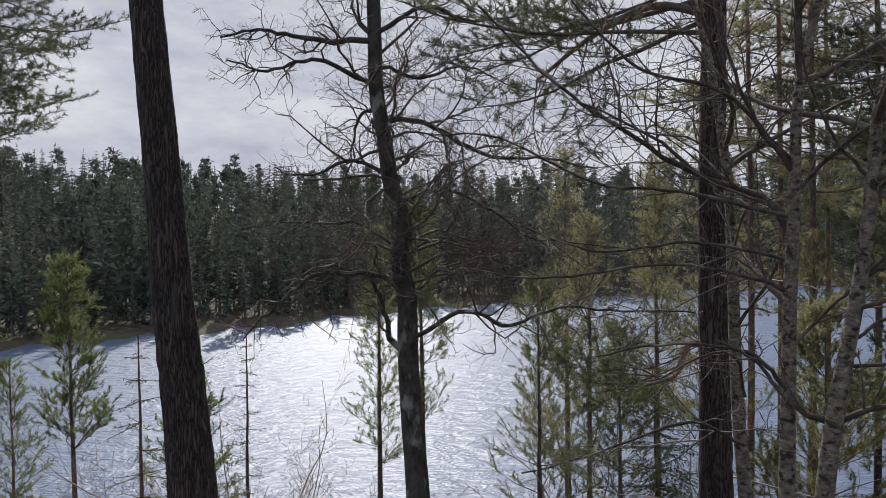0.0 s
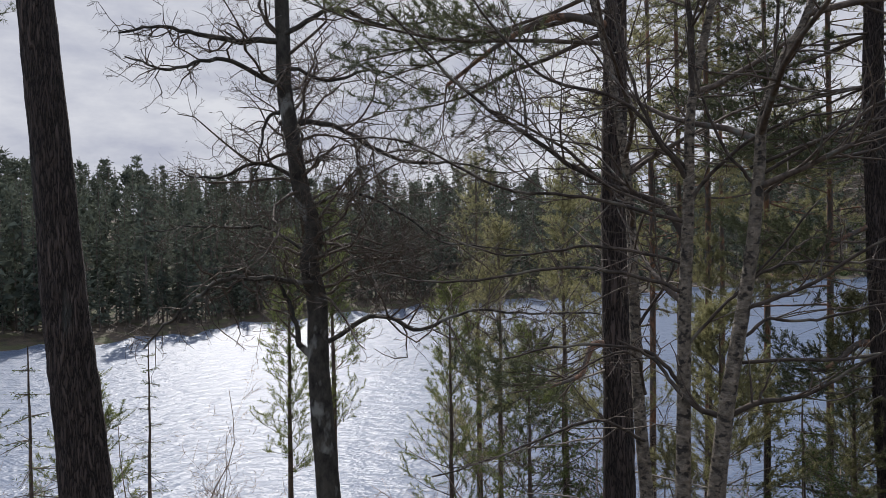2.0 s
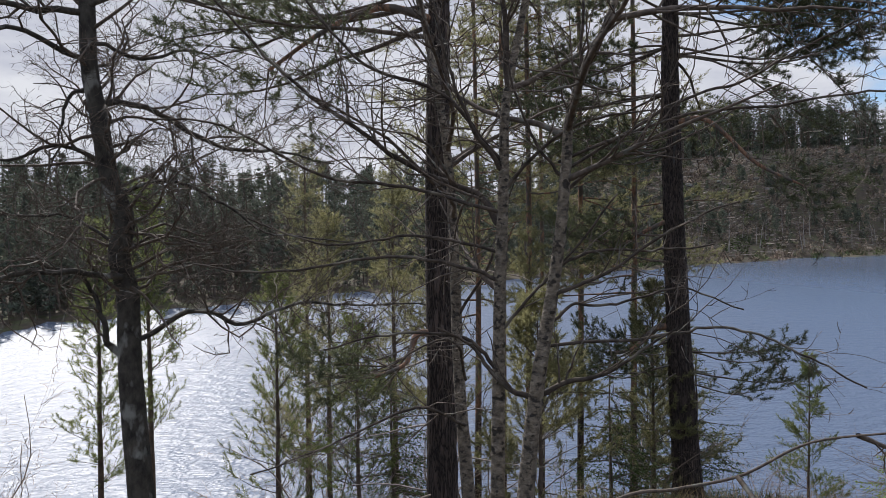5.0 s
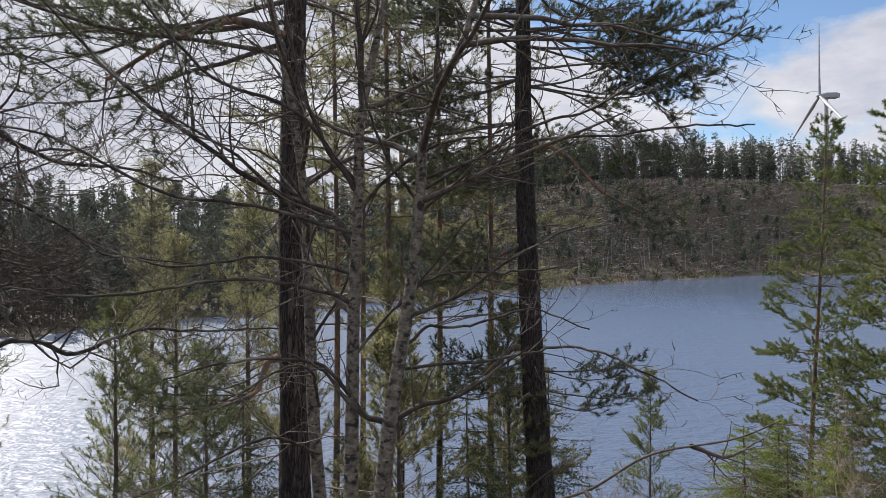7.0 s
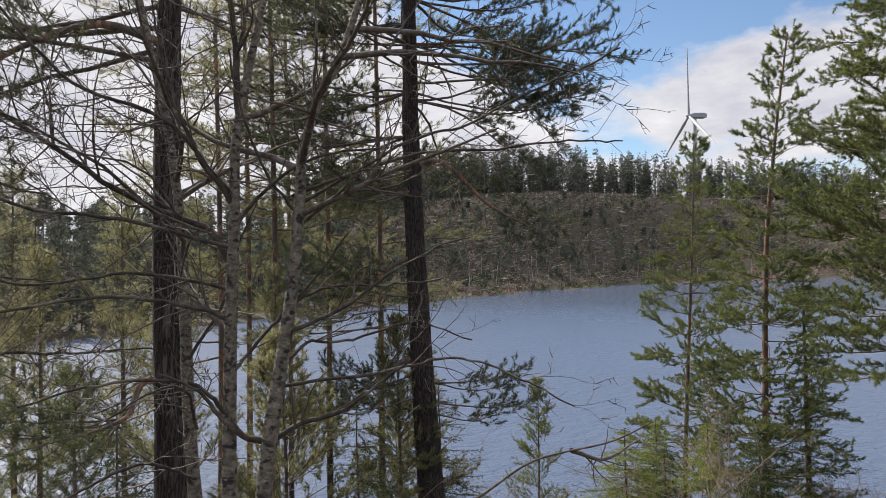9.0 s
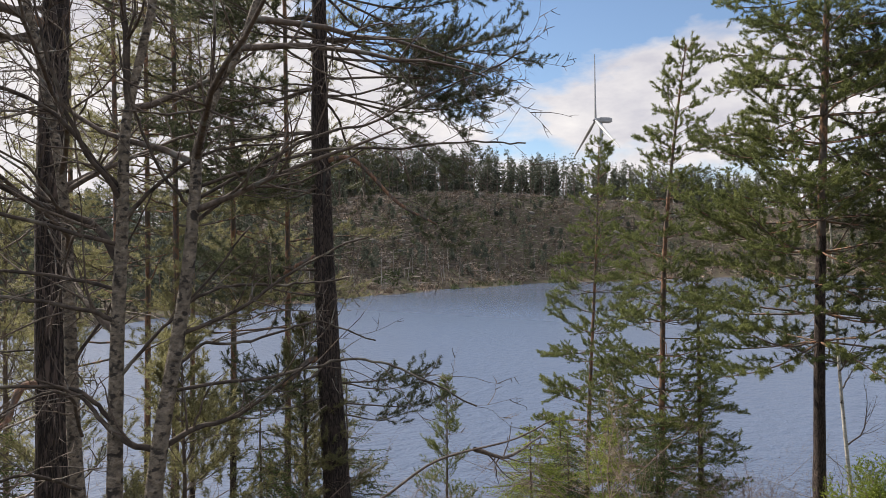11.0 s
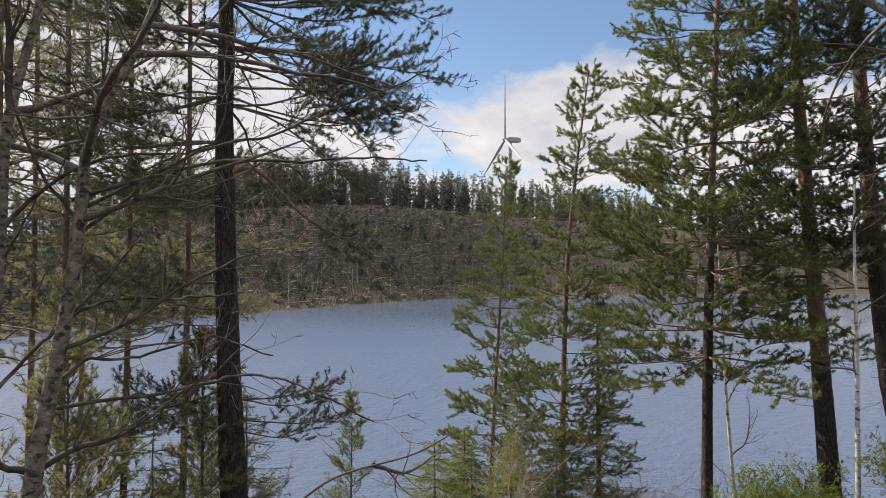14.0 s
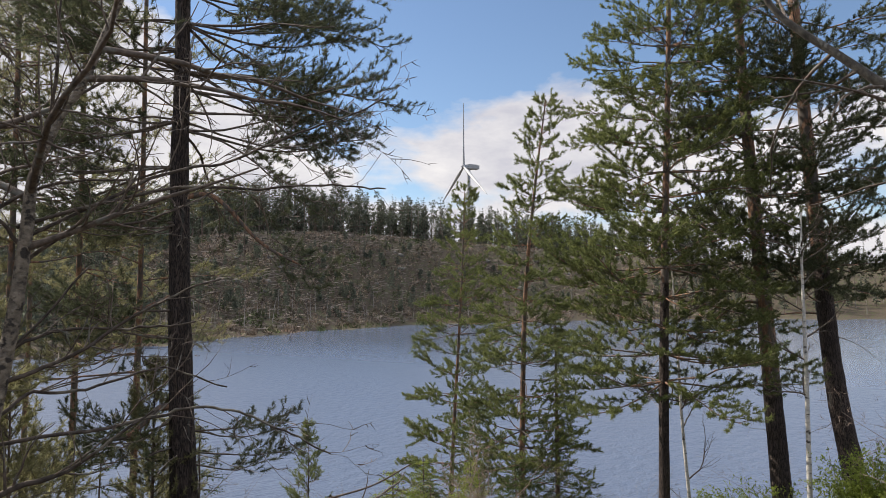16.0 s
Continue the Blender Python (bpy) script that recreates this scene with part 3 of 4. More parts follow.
BARE_TRUNK = [(-0.65, 7.22, 14.24), (-0.60, 7.30, 11.36), (-0.59, 7.30, 10.53), (-0.51, 7.30, 9.97), (-0.45, 7.31, 9.52), (-0.33, 7.32, 9.13), (-0.39, 7.31, 8.84), (-0.32, 7.32, 8.45), (-0.32, 7.32, 7.99), (-0.30, 7.32, 7.42), (-0.24, 7.32, 6.39)]
limbed("bare_tree", 31, BARE_TRUNK, 0.12, 0.062, [
    ([(-0.61, 7.29, 10.98), (-1.13, 7.12, 11.00), (-1.60, 7.02, 11.08), (-1.98, 6.82, 10.96)], 0.033),
    ([(-0.59, 7.27, 10.54), (-1.15, 7.02, 10.71), (-1.56, 6.92, 10.55), (-1.93, 6.82, 10.66)], 0.027),
    ([(-0.55, 7.30, 10.17), (-0.18, 7.32, 10.17), (0.24, 7.37, 9.94), (0.58, 7.42, 9.86), (1.03, 7.42, 9.90), (1.57, 7.32, 9.79)], 0.031),
    ([(-0.36, 7.22, 8.63), (-1.08, 7.02, 8.66), (-1.38, 6.92, 8.51), (-1.59, 6.82, 8.31), (-1.81, 6.77, 8.02)], 0.028),
    ([(-0.29, 7.32, 8.02), (0.23, 7.32, 8.30), (0.66, 7.27, 8.14), (1.14, 7.22, 8.24), (1.87, 7.12, 8.27), (2.49, 6.92, 8.23)], 0.027),
    ([(-0.29, 7.32, 7.79), (-0.49, 7.27, 8.05), (-0.57, 7.22, 8.28), (-0.73, 7.22, 8.64), (-1.13, 7.12, 8.79)], 0.039),
    ([(-0.53, 7.30, 10.34), (-0.75, 7.42, 10.24), (-0.88, 7.42, 9.89), (-0.93, 7.42, 9.54)], 0.022),
    ([(-0.48, 7.30, 9.64), (-0.83, 7.22, 9.79), (-1.23, 7.17, 9.64), (-1.53, 7.12, 9.69)], 0.023),
    ([(-0.43, 7.30, 9.34), (0.07, 7.22, 9.49), (0.57, 7.12, 9.24), (0.97, 7.02, 8.99), (1.67, 6.92, 8.94)], 0.020),
    ([(-0.37, 7.30, 8.94), (-0.83, 7.42, 9.14), (-1.43, 7.42, 9.19), (-1.93, 7.32, 9.09)], 0.017),
    ([(-0.59, 7.27, 11.04), (-0.13, 7.22, 11.29), (0.42, 7.12, 11.14), (0.97, 7.02, 11.24)], 0.027),
    ([(-0.59, 7.27, 10.74), (-0.13, 7.42, 10.64), (0.37, 7.52, 10.79), (0.97, 7.52, 10.54)], 0.022),
    ([(-0.61, 7.27, 11.44), (-0.93, 7.12, 11.74), (-1.43, 7.02, 11.64), (-2.03, 6.92, 11.84)], 0.028),
], ASPEN_BARK, "gnarled leafless tree with dark bark and twisting limbs", "bare tree", (11, 12, 9), 0.52, 0.7, 0.42, 0.004, 3, own=42)

tall_pine("pine_tree", 41, [(2.09, 5.09, 17.54), (1.99, 5.14, 12.54), (1.96, 5.15, 10.70), (1.94, 5.16, 9.89), (1.93, 5.16, 8.91), (1.94, 5.16, 7.85), (1.94, 5.16, 7.10)],
          0.125, 0.06, [(z, R.uniform(0, 360), R.uniform(0.9, 2.0), R.uniform(-10, 20)) for z in np.arange(12.2, 17.3, 0.2)] + [(10.4 + 0.11 * i, R.uniform(35, 125), R.uniform(1.3, 2.4), R.uniform(-16, 6)) for i in range(12)] + [(10.9, -60, 1.3, 0), (11.2, -95, 1.5, -4), (11.5, -30, 1.4, 0)],
          "dark straight pine trunk with a crooked low limb", limbs=[
    ([(1.92, 5.16, 8.24), (1.76, 5.14, 8.26), (1.68, 5.09, 8.14), (1.62, 5.04, 8.06), (1.39, 4.99, 8.00)], 0.03),
    ([(1.96, 5.15, 10.54), (1.54, 5.19, 10.62), (1.14, 5.24, 10.44), (0.74, 5.29, 10.14)], 0.035)], stubs=12, needle=0.06, view=11.6)

limbed("birch_tree", 51, [(1.24, 4.69, 12.24), (1.54, 4.66, 10.94), (1.72, 4.60, 10.04), (1.81, 4.57, 9.33), (1.83, 4.56, 8.71), (1.85, 4.55, 7.99), (1.89, 4.53, 7.34)], 0.048, 0.016, [
    ([(1.87, 4.49, 8.04), (1.74, 4.29, 8.29), (1.54, 4.19, 8.34), (1.24, 4.09, 8.24)], 0.011),
    ([(1.84, 4.55, 8.44), (1.99, 4.39, 8.74), (2.04, 4.29, 9.04), (2.14, 4.19, 9.44)], 0.011),
    ([(1.86, 4.49, 7.74), (1.44, 4.29, 7.94), (0.94, 4.19, 7.84), (0.44, 4.09, 7.74)], 0.011)], BIRCH_BARK, "slender grey birch stem beside a pine", "birch tree", (9, 11, 10), 0.48, 0.6, 0.16, 0.02, 3, own=6, limb_bark=BIRCH_LIMB)

limbed("birch_tree", 52, [(2.0, 3.2, 11.8), (1.81, 3.36, 10.4), (1.70, 3.42, 9.79), (1.67, 3.43, 9.57), (1.66, 3.43, 9.22), (1.64, 3.44, 8.74), (1.63, 3.45, 8.18), (1.62, 3.45, 7.67)], 0.04, 0.014, [
    ([(1.69, 3.42, 9.72), (1.68, 3.44, 10.1), (1.62, 3.48, 10.6), (1.6, 3.5, 11.2)], 0.019),
    ([(1.65, 3.44, 9.03), (1.58, 3.6, 9.2), (1.33, 3.78, 9.33), (0.91, 3.91, 9.62), (0.6, 3.97, 9.88), (0.23, 4.0, 10.27)], 0.020),
    ([(1.66, 3.43, 9.3), (1.5, 3.4, 9.5), (1.35, 3.4, 9.8), (1.25, 3.4, 10.2)], 0.013),
    ([(1.66, 3.43, 9.35), (1.35, 3.5, 9.7), (1.0, 3.6, 9.85), (0.7, 3.7, 10.2), (0.5, 3.7, 10.6)], 0.011),
    ([(1.65, 3.43, 9.1), (1.2, 3.6, 9.25), (0.8, 3.7, 9.3), (0.35, 3.8, 9.55), (0.0, 3.9, 9.6)], 0.010),
    ([(1.64, 3.44, 8.9), (1.3, 3.7, 9.0), (0.9, 3.9, 8.95), (0.5, 4.0, 9.1)], 0.009),
    ([(1.66, 3.43, 9.2), (1.8, 3.3, 9.4), (2.0, 3.2, 9.55), (2.3, 3.1, 9.6)], 0.011),
    ([(1.64, 3.44, 8.75), (1.45, 3.5, 8.85), (1.1, 3.6, 8.9), (0.6, 3.7, 8.85), (0.2, 3.75, 8.9)], 0.011),
    ([(1.63, 3.45, 8.3), (1.5, 3.5, 8.45), (1.2, 3.6, 8.48), (0.8, 3.7, 8.4)], 0.011),
    ([(1.64, 3.44, 8.5), (1.75, 3.3, 8.7), (1.9, 3.2, 8.9), (2.1, 3.1, 9.2)], 0.009)], BIRCH_BARK, "grey birch with forked upper stems and spreading limbs", "birch tree", (9, 11, 10), 0.48, 0.6, 0.14, 0.015, 3, own=5, limb_bark=BIRCH_LIMB)

limbed("birch_tree", 53, [(2.33, 2.96, 10.92), (2.08, 3.12, 10.03), (2.01, 3.17, 9.87), (1.92, 3.22, 9.57), (1.90, 3.23, 9.31), (1.87, 3.25, 8.94), (1.82, 3.28, 8.56), (1.77, 3.30, 8.24), (1.73, 3.33, 7.82)], 0.042, 0.014, [
    ([(1.91, 3.22, 9.48), (1.98, 3.25, 9.70), (2.03, 3.25, 9.98), (2.05, 3.25, 10.42)], 0.0152),
    ([(1.76, 3.33, 8.18), (1.64, 3.39, 8.27), (1.53, 3.45, 8.41), (1.35, 3.52, 8.54)], 0.0160),
    ([(1.77, 3.32, 8.18), (1.98, 3.21, 8.27), (2.15, 3.09, 8.36), (2.36, 2.93, 8.53)], 0.0152),
    ([(1.84, 3.27, 8.69), (2.08, 3.17, 8.80), (2.33, 3.03, 8.98), (2.62, 2.89, 9.12)], 0.0104),
    ([(1.86, 3.27, 8.83), (2.11, 3.25, 8.89), (2.40, 3.17, 8.87), (2.69, 3.10, 8.90)], 0.0088),
    ([(1.90, 3.25, 9.19), (2.11, 3.17, 9.37), (2.33, 3.10, 9.41), (2.69, 2.96, 9.59)], 0.0096),
    ([(1.90, 3.25, 9.26), (1.75, 3.25, 9.41), (1.61, 3.25, 9.70), (1.54, 3.25, 9.98)], 0.0088),
    ([(1.87, 3.25, 9.28), (2.45, 3.09, 9.64), (2.74, 3.01, 9.72), (2.98, 2.85, 9.85), (3.23, 2.63, 10.00), (3.36, 2.45, 10.11)], 0.0085),
    ([(1.79, 3.29, 8.44), (2.36, 3.16, 8.48), (2.62, 3.02, 8.52), (2.83, 2.89, 8.50), (2.98, 2.74, 8.42), (3.12, 2.56, 8.30)], 0.0085),
    ([(1.87, 3.25, 9.34), (2.47, 3.03, 9.57), (2.80, 2.81, 9.59), (3.12, 2.60, 9.61), (3.26, 2.38, 9.59)], 0.0085),
    ([(1.82, 3.28, 8.54), (2.00, 3.32, 8.65), (2.26, 3.32, 8.62), (2.62, 3.25, 8.69), (2.98, 3.17, 8.58)], 0.0088)], BIRCH_BARK, "leaning birch with pale sunlit bark and crossing limbs", "birch tree", (9, 11, 10), 0.48, 0.6, 0.15, 0.015, 3, own=5, limb_bark=BIRCH_LIMB)

limbed("birch_tree", 54, [(4.17, 2.85, 7.98), (4.01, 3.07, 7.84), (3.68, 3.43, 7.71), (3.40, 3.7, 7.46), (3.10, 3.95, 7.33), (2.74, 4.19, 7.2)], 0.014, 0.004, [], TWIG, "thin branch bowing out over the slope", "sapling", (8, 9, 8), 0.3, 0.6, 0.2, 0.0, 3, own=2)

tall_pine("pine_tree", 61, [(6.99, 9.22, 18.55), (7.10, 9.16, 13.04), (7.10, 9.16, 11.27), (7.13, 9.14, 9.49), (7.18, 9.10, 7.72), (7.23, 9.06, 6.40), (7.28, 9.02, 5.24)], 0.235, 0.09,
          [(z, R.uniform(0, 360), R.uniform(1.3, 2.6), R.uniform(-12, 15)) for z in np.arange(13.9, 18.2, 0.3)]
          + [(z + R.uniform(-0.12, 0.12), -125 + R.uniform(-55, 55), ln * R.uniform(0.75, 1.1), tilt + R.uniform(-6, 6)) for z, ln, tilt in ((14.6, 2.4, 0), (13.8, 2.9, -6), (13.1, 3.4, -9), (12.4, 3.3, -12), (11.7, 2.9, -14)) for _ in range(6)]
          + [(z + R.uniform(-0.12, 0.12), 60 + R.uniform(-55, 55), ln * R.uniform(0.7, 1.1), tilt + R.uniform(-6, 6)) for z, ln, tilt in ((14.3, 2.0, 4), (13.6, 2.5, 0), (13.0, 2.6, -2), (12.4, 2.6, -4), (11.7, 2.7, -6), (11.0, 2.7, -10), (10.2, 2.3, -8)) for _ in range(4)]
          + [(6.9, -130, 1.7, -12), (7.2, -110, 1.5, -20), (7.0, 80, 1.6, -18), (6.7, -120, 1.5, -14), (7.1, -140, 1.6, -10), (7.3, 60, 1.8, -14), (7.5, 95, 2.0, -18), (8.8, 70, 2.0, -10), (8.5, 100, 2.2, -12)],
          "tall straight pine with spreading dark branches over the water", limbs=[
    ([(7.13, 9.12, 10.57), (7.42, 8.72, 10.57), (7.87, 8.24, 9.91), (8.29, 7.82, 9.57)], 0.045),
    ([(7.17, 9.12, 7.47), (6.94, 9.28, 7.48), (6.58, 9.42, 7.15), (6.28, 9.62, 7.09)], 0.06),
    ([(7.14, 9.12, 9.15), (6.79, 9.22, 9.00), (6.39, 9.32, 8.80), (5.89, 9.42, 8.85)], 0.04)], dense=1.15, needle=0.08, width=0.013, stubs=16, view=14.2)

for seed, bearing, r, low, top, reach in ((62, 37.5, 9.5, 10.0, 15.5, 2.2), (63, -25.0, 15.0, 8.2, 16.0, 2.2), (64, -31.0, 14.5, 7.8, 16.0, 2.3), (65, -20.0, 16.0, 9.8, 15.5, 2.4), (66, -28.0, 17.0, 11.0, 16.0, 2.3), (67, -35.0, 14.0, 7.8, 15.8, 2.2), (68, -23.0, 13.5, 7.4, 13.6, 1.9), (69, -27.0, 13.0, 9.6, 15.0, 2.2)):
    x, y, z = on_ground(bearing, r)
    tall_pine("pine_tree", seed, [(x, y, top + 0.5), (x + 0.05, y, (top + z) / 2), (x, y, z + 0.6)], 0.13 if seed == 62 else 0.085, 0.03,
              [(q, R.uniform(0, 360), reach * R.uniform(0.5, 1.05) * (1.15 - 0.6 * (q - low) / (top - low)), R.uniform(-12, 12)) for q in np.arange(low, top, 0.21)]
              + ([(q, R.uniform(-140, -55), R.uniform(1.3, 2.5), R.uniform(-22, 0)) for q in np.arange(10.2, 13.6, 0.2)] if seed == 62 else []), "slim pine with an open crown on the slope" if seed == 62 else "slim pine with sunlit olive needles on the slope", green=PINE_NEEDLE if seed == 62 else SUNLIT_NEEDLE, needle=0.075, width=0.012, stubs=6, dense=0.8, view=15.6, orange=0.0 if seed == 62 else 5.5)

# ---- the stand of young conifers and pines at the right ----
tall_pine("young_pine_tree", 71, [(18.45, 11.01, 12.20), (18.40, 11.11, 9.42), (18.30, 11.31, 5.47), (18.25, 11.41, 3.07)], 0.09, 0.015,
          whorl_crown(R, 3.4, 12.2, 0.47, 6, 1.75, -4, 0.7), "slim young pine with airy green whorls", dense=1.0, needle=0.09, width=0.02, green=YOUNG_NEEDLE, stubs=0, orange=4.0)
tall_pine("young_pine_tree", 72, [(16.69, 7.56, 14.10), (16.54, 7.87, 11.44), (16.43, 8.09, 8.65), (16.37, 8.20, 3.35)], 0.10, 0.015,
          whorl_crown(R, 3.6, 14.0, 0.47, 6, 1.9, -4, 0.75), "slim young conifer with a sparse pointed top", dense=1.0, needle=0.09, width=0.02, green=YOUNG_NEEDLE, stubs=2, orange=4.5)
young_conifer("spruce_tree", 73, on_ground(-66.2, 19.0), 7.6, 1.5, 0.09, "dark young spruce with drooping branches", "spruce", 0.26, 7, 0.05, needle=0.05, width=0.014, dense=0.8)
tall_pine("pine_tree", 74, [(15.25, 3.91, 20.07), (15.27, 4.10, 14.43), (15.24, 4.23, 10.98), (15.21, 4.34, 7.55), (15.19, 4.39, 4.36)], 0.14, 0.03,
          whorl_crown(R, 7.4, 20.0, 0.5, 8, 2.7, -4, 0.6), "pine with a broad open crown of sunlit needles", dense=1.0, needle=0.09, width=0.02, green=YOUNG_NEEDLE, stubs=26, view=15.5, orange=9.5)
tall_pine("pine_tree", 75, [(17.05, 3.11, 18.57), (17.05, 2.97, 13.96), (17.07, 2.85, 11.65), (17.10, 2.69, 8.90), (17.12, 2.58, 6.90), (17.14, 2.43, 4.22)], 0.24, 0.08,
          [(z, R.uniform(0, 360), R.uniform(1.2, 2.6), R.uniform(-10, 20)) for z in np.arange(9.2, 18, 0.11)], "mature pine with orange upper bark", limbs=[([(17.11, 2.66, 8.97), (16.75, 3.11, 8.97), (16.45, 3.61, 8.57), (16.15, 4.01, 8.07)], 0.035)], orange=7.4, dense=1.05, needle=0.09, width=0.019, stubs=8, view=14.5)
tall_pine("pine_tree", 76, [(17.65, 2.11, 19.07), (17.69, 1.93, 14.92), (17.71, 1.76, 11.83), (17.73, 1.59, 9.09), (17.74, 1.41, 6.93), (17.76, 1.06, 4.82)], 0.26, 0.09,
          [(z, R.uniform(0, 360), R.uniform(1.2, 2.8), R.uniform(-10, 20)) for z in np.arange(8.8, 18.5, 0.11)], "mature leaning pine at the top of the bank", orange=10.0, dense=1.05, needle=0.09, width=0.019, stubs=10, view=15.0)
limbed("birch_tree", 77, [(15.70, 4.31, 10.57), (15.76, 4.22, 8.68), (15.78, 4.15, 6.59), (15.81, 4.01, 4.41)], 0.05, 0.01, [], WHITE_BARK, "thin pale birch stem among pines", "birch tree", (7, 8, 6), 0.4, 0.5, 0.12, 0.04, 3, own=12)
limbed("birch_tree", 78, [(15.20, 1.71, 10.67), (15.20, 1.73, 9.51), (15.20, 1.72, 7.82), (15.20, 1.74, 5.32)], 0.06, 0.012, [], WHITE_BARK, "thin white birch stem in front of a pine", "birch tree", (7, 8, 6), 0.4, 0.5, 0.12, 0.04, 3, own=12)
limbed("birch_tree", 79, [(7.30, 0.12, 10.8), (7.32, 0.14, 9.63), (7.32, 0.24, 7.29)], 0.035, 0.012, [], WHITE_BARK, "thin white birch stem on the bank", "birch tree", (6, 7, 6), 0.4, 0.5, 0.12, 0.03, 3, own=2)
limbed("bare_tree", 80, [(7.10, 1.5, 12.6), (7.24, 1.06, 11.72), (7.27, 0.84, 11.44), (7.29, 0.50, 11.12), (7.31, 0.14, 10.77), (7.30, -0.5, 10.2), (7.25, -1.0, 9.2), (7.22, -1.15, 8.0)], 0.06, 0.022, [], ASPEN_BARK, "leafless leaning tree arching over the bank", "bare tree", (5, 6, 6), 0.4, 0.6, 0.2, 0.0, 3, own=7)

# ---- saplings on the slope ----
def sapling(seed, bearing, r, height, reach, label, kind="pine", **more):
    return young_conifer("pine_sapling" if kind == "pine" else "spruce_sapling", seed, on_ground(bearing, r), height, reach, 0.012 + 0.007 * height, label, kind, group="saplings on the slope", **more)


sapling(101, -47.1, 21.5, 4.6, 1.05, "small pine sapling standing by the water", step=0.42, needle=0.09, width=0.016, dense=0.7)
sapling(102, -36.0, 21.0, 4.4, 1.0, "small dark pine sapling by the water", step=0.42, needle=0.09, width=0.016, dense=0.7, green=PINE_NEEDLE)
sapling(103, 27.0, 12.0, 5.7, 1.1, "lit young pine with a bare lower stem", step=0.28, start=0.5, needle=0.07, width=0.012)
sapling(104, -7.6, 9.0, 3.4, 0.8, "thin young pine among bare twigs")
sapling(105, 5.1, 12.0, 6.0, 0.75, "slender young pine in front of the water", start=0.35, needle=0.07, width=0.010, dense=0.7)
sapling(106, 1.6, 11.0, 5.9, 0.75, "slender young pine with light needles", start=0.4, needle=0.07, width=0.010, dense=0.7)
sapling(107, -13.8, 8.5, 2.7, 0.7, "low bushy pine sapling")
sapling(108, 15.3, 13.0, 4.9, 0.8, "sparse young spruce against glittering water", "spruce", step=0.34, per=5, needle=0.05, width=0.011, dense=0.55)
sapling(109, 22.6, 9.0, 3.3, 0.9, "sparse brownish spruce with thin branches", "spruce", step=0.34, per=5, needle=0.05, width=0.011, dense=0.5)
PLACES = [(-9.5, 12, 6.2), (-12, 10, 4.4), (-16, 12, 6.2), (-19.5, 9.5, 3.4), (-27, 12, 4.6), (35, 10, 6.0), (31, 14, 5.6), (19, 10.5, 3.2), (-38, 14, 3.8)]
# saplings right of bearing -5 take the needle colour with sunlight painted in
for i, (b, r, h) in enumerate(PLACES):
    sapling(120 + i, b + R.uniform(-0.6, 0.6), r, h * R.uniform(0.9, 1.1), R.uniform(0.9, 1.45), "young pine with yellow-green needles on the wooded slope", step=0.36, start=R.uniform(0.15, 0.4), green=SUNLIT_NEEDLE if b < -5 else YOUNG_NEEDLE, needle=0.07, width=0.012, dense=0.62)
for i, (b, r, h, reach) in enumerate([(-28, 9.5, 2.8, 1.2), (-36.5, 12, 3.4, 1.2)]):
    sapling(140 + i, b, r, h, reach, "bushy young pine with sunlit olive needles", step=0.3, per=6, start=0.12, green=SUNLIT_NEEDLE, needle=0.08, width=0.016, dense=0.8)
for i, (b, r, h) in enumerate([(-39.5, 12.5, 2.6), (-33.5, 10, 2.0), (-16.5, 9, 2.4)]):
    sapling(150 + i, b, r, h, 1.3, "young spruce with flat sunlit sprays", "spruce", step=0.26, per=6, start=0.08, needle=0.05, width=0.013, dense=0.8)
for i, (b, r, h) in enumerate([(-53.8, 16, 1.9), (-56.5, 17, 1.9), (-59.5, 16, 2.1), (-63, 16.5, 2.3), (-56, 18.5, 2.6)]):
    young_conifer("spruce_bush", 160 + i, on_ground(b, r), h * 1.15, 1.5, 0.04, "low dense spruce with bright green shoots", "spruce", 0.2, 7, 0.05, needle=0.06, width=0.019, dense=0.9, green=FRESH_NEEDLE if i % 2 == 0 else SPRUCE_NEEDLE, group="low spruces under the pines")
def leafy_bush(seed, where, height, width):
    """A rounded bush of fine stems with fresh leaves on the outer half."""
    rng = np.random.default_rng(seed)
    t = thing("budding_bush", where, "rounded bush with fresh yellow-green leaves on the bank", "bush", "bushes on the bank")
    wood, leaf = Bag(), Bag()
    for _ in range(46):
        a, lean = rng.uniform(0, 2 * math.pi), rng.uniform(0.05, 0.9)
        st = stem(rng, (rng.normal(0, 0.08), rng.normal(0, 0.08), -0.05), (math.cos(a) * lean, math.sin(a) * lean, 1), height * rng.uniform(0.6, 1.05) * (1.05 - 0.25 * lean), 8, 0.09, 0.02)
        wood.ribbon(st, 0.012, rng)
        for q in rng.uniform(0.3, 1, 26):
            p, tan = along(st, q)
            tip = stem(rng, p, sideways(rng, tan, 0.6), rng.uniform(0.1, 0.3) * width, 3, 0.15, 0.03)
            at = tip[0] + (tip[-1] - tip[0]) * rng.uniform(0, 1, (9, 1))
            leaf.blades(at, unit(rng.normal(size=(9, 3)) + tan), rng.uniform(0.03, 0.065, 9), 0.024, rng)
    tagged(part("stem_mass", wood, TWIG_BROWN, t), kind="stuff")
    tagged(part("leaf_mass", leaf, FRESH_NEEDLE, t, smooth=False), kind="stuff")


for i, (b, r, h) in enumerate([(-77.3, 15.2, 1.8), (-79.0, 15.8, 2.1), (-80.6, 16.5, 1.9), (-86.5, 15, 1.5), (-88.5, 15.5, 1.6)]):
    leafy_bush(170 + i, on_ground(b, r), h, 1.2)


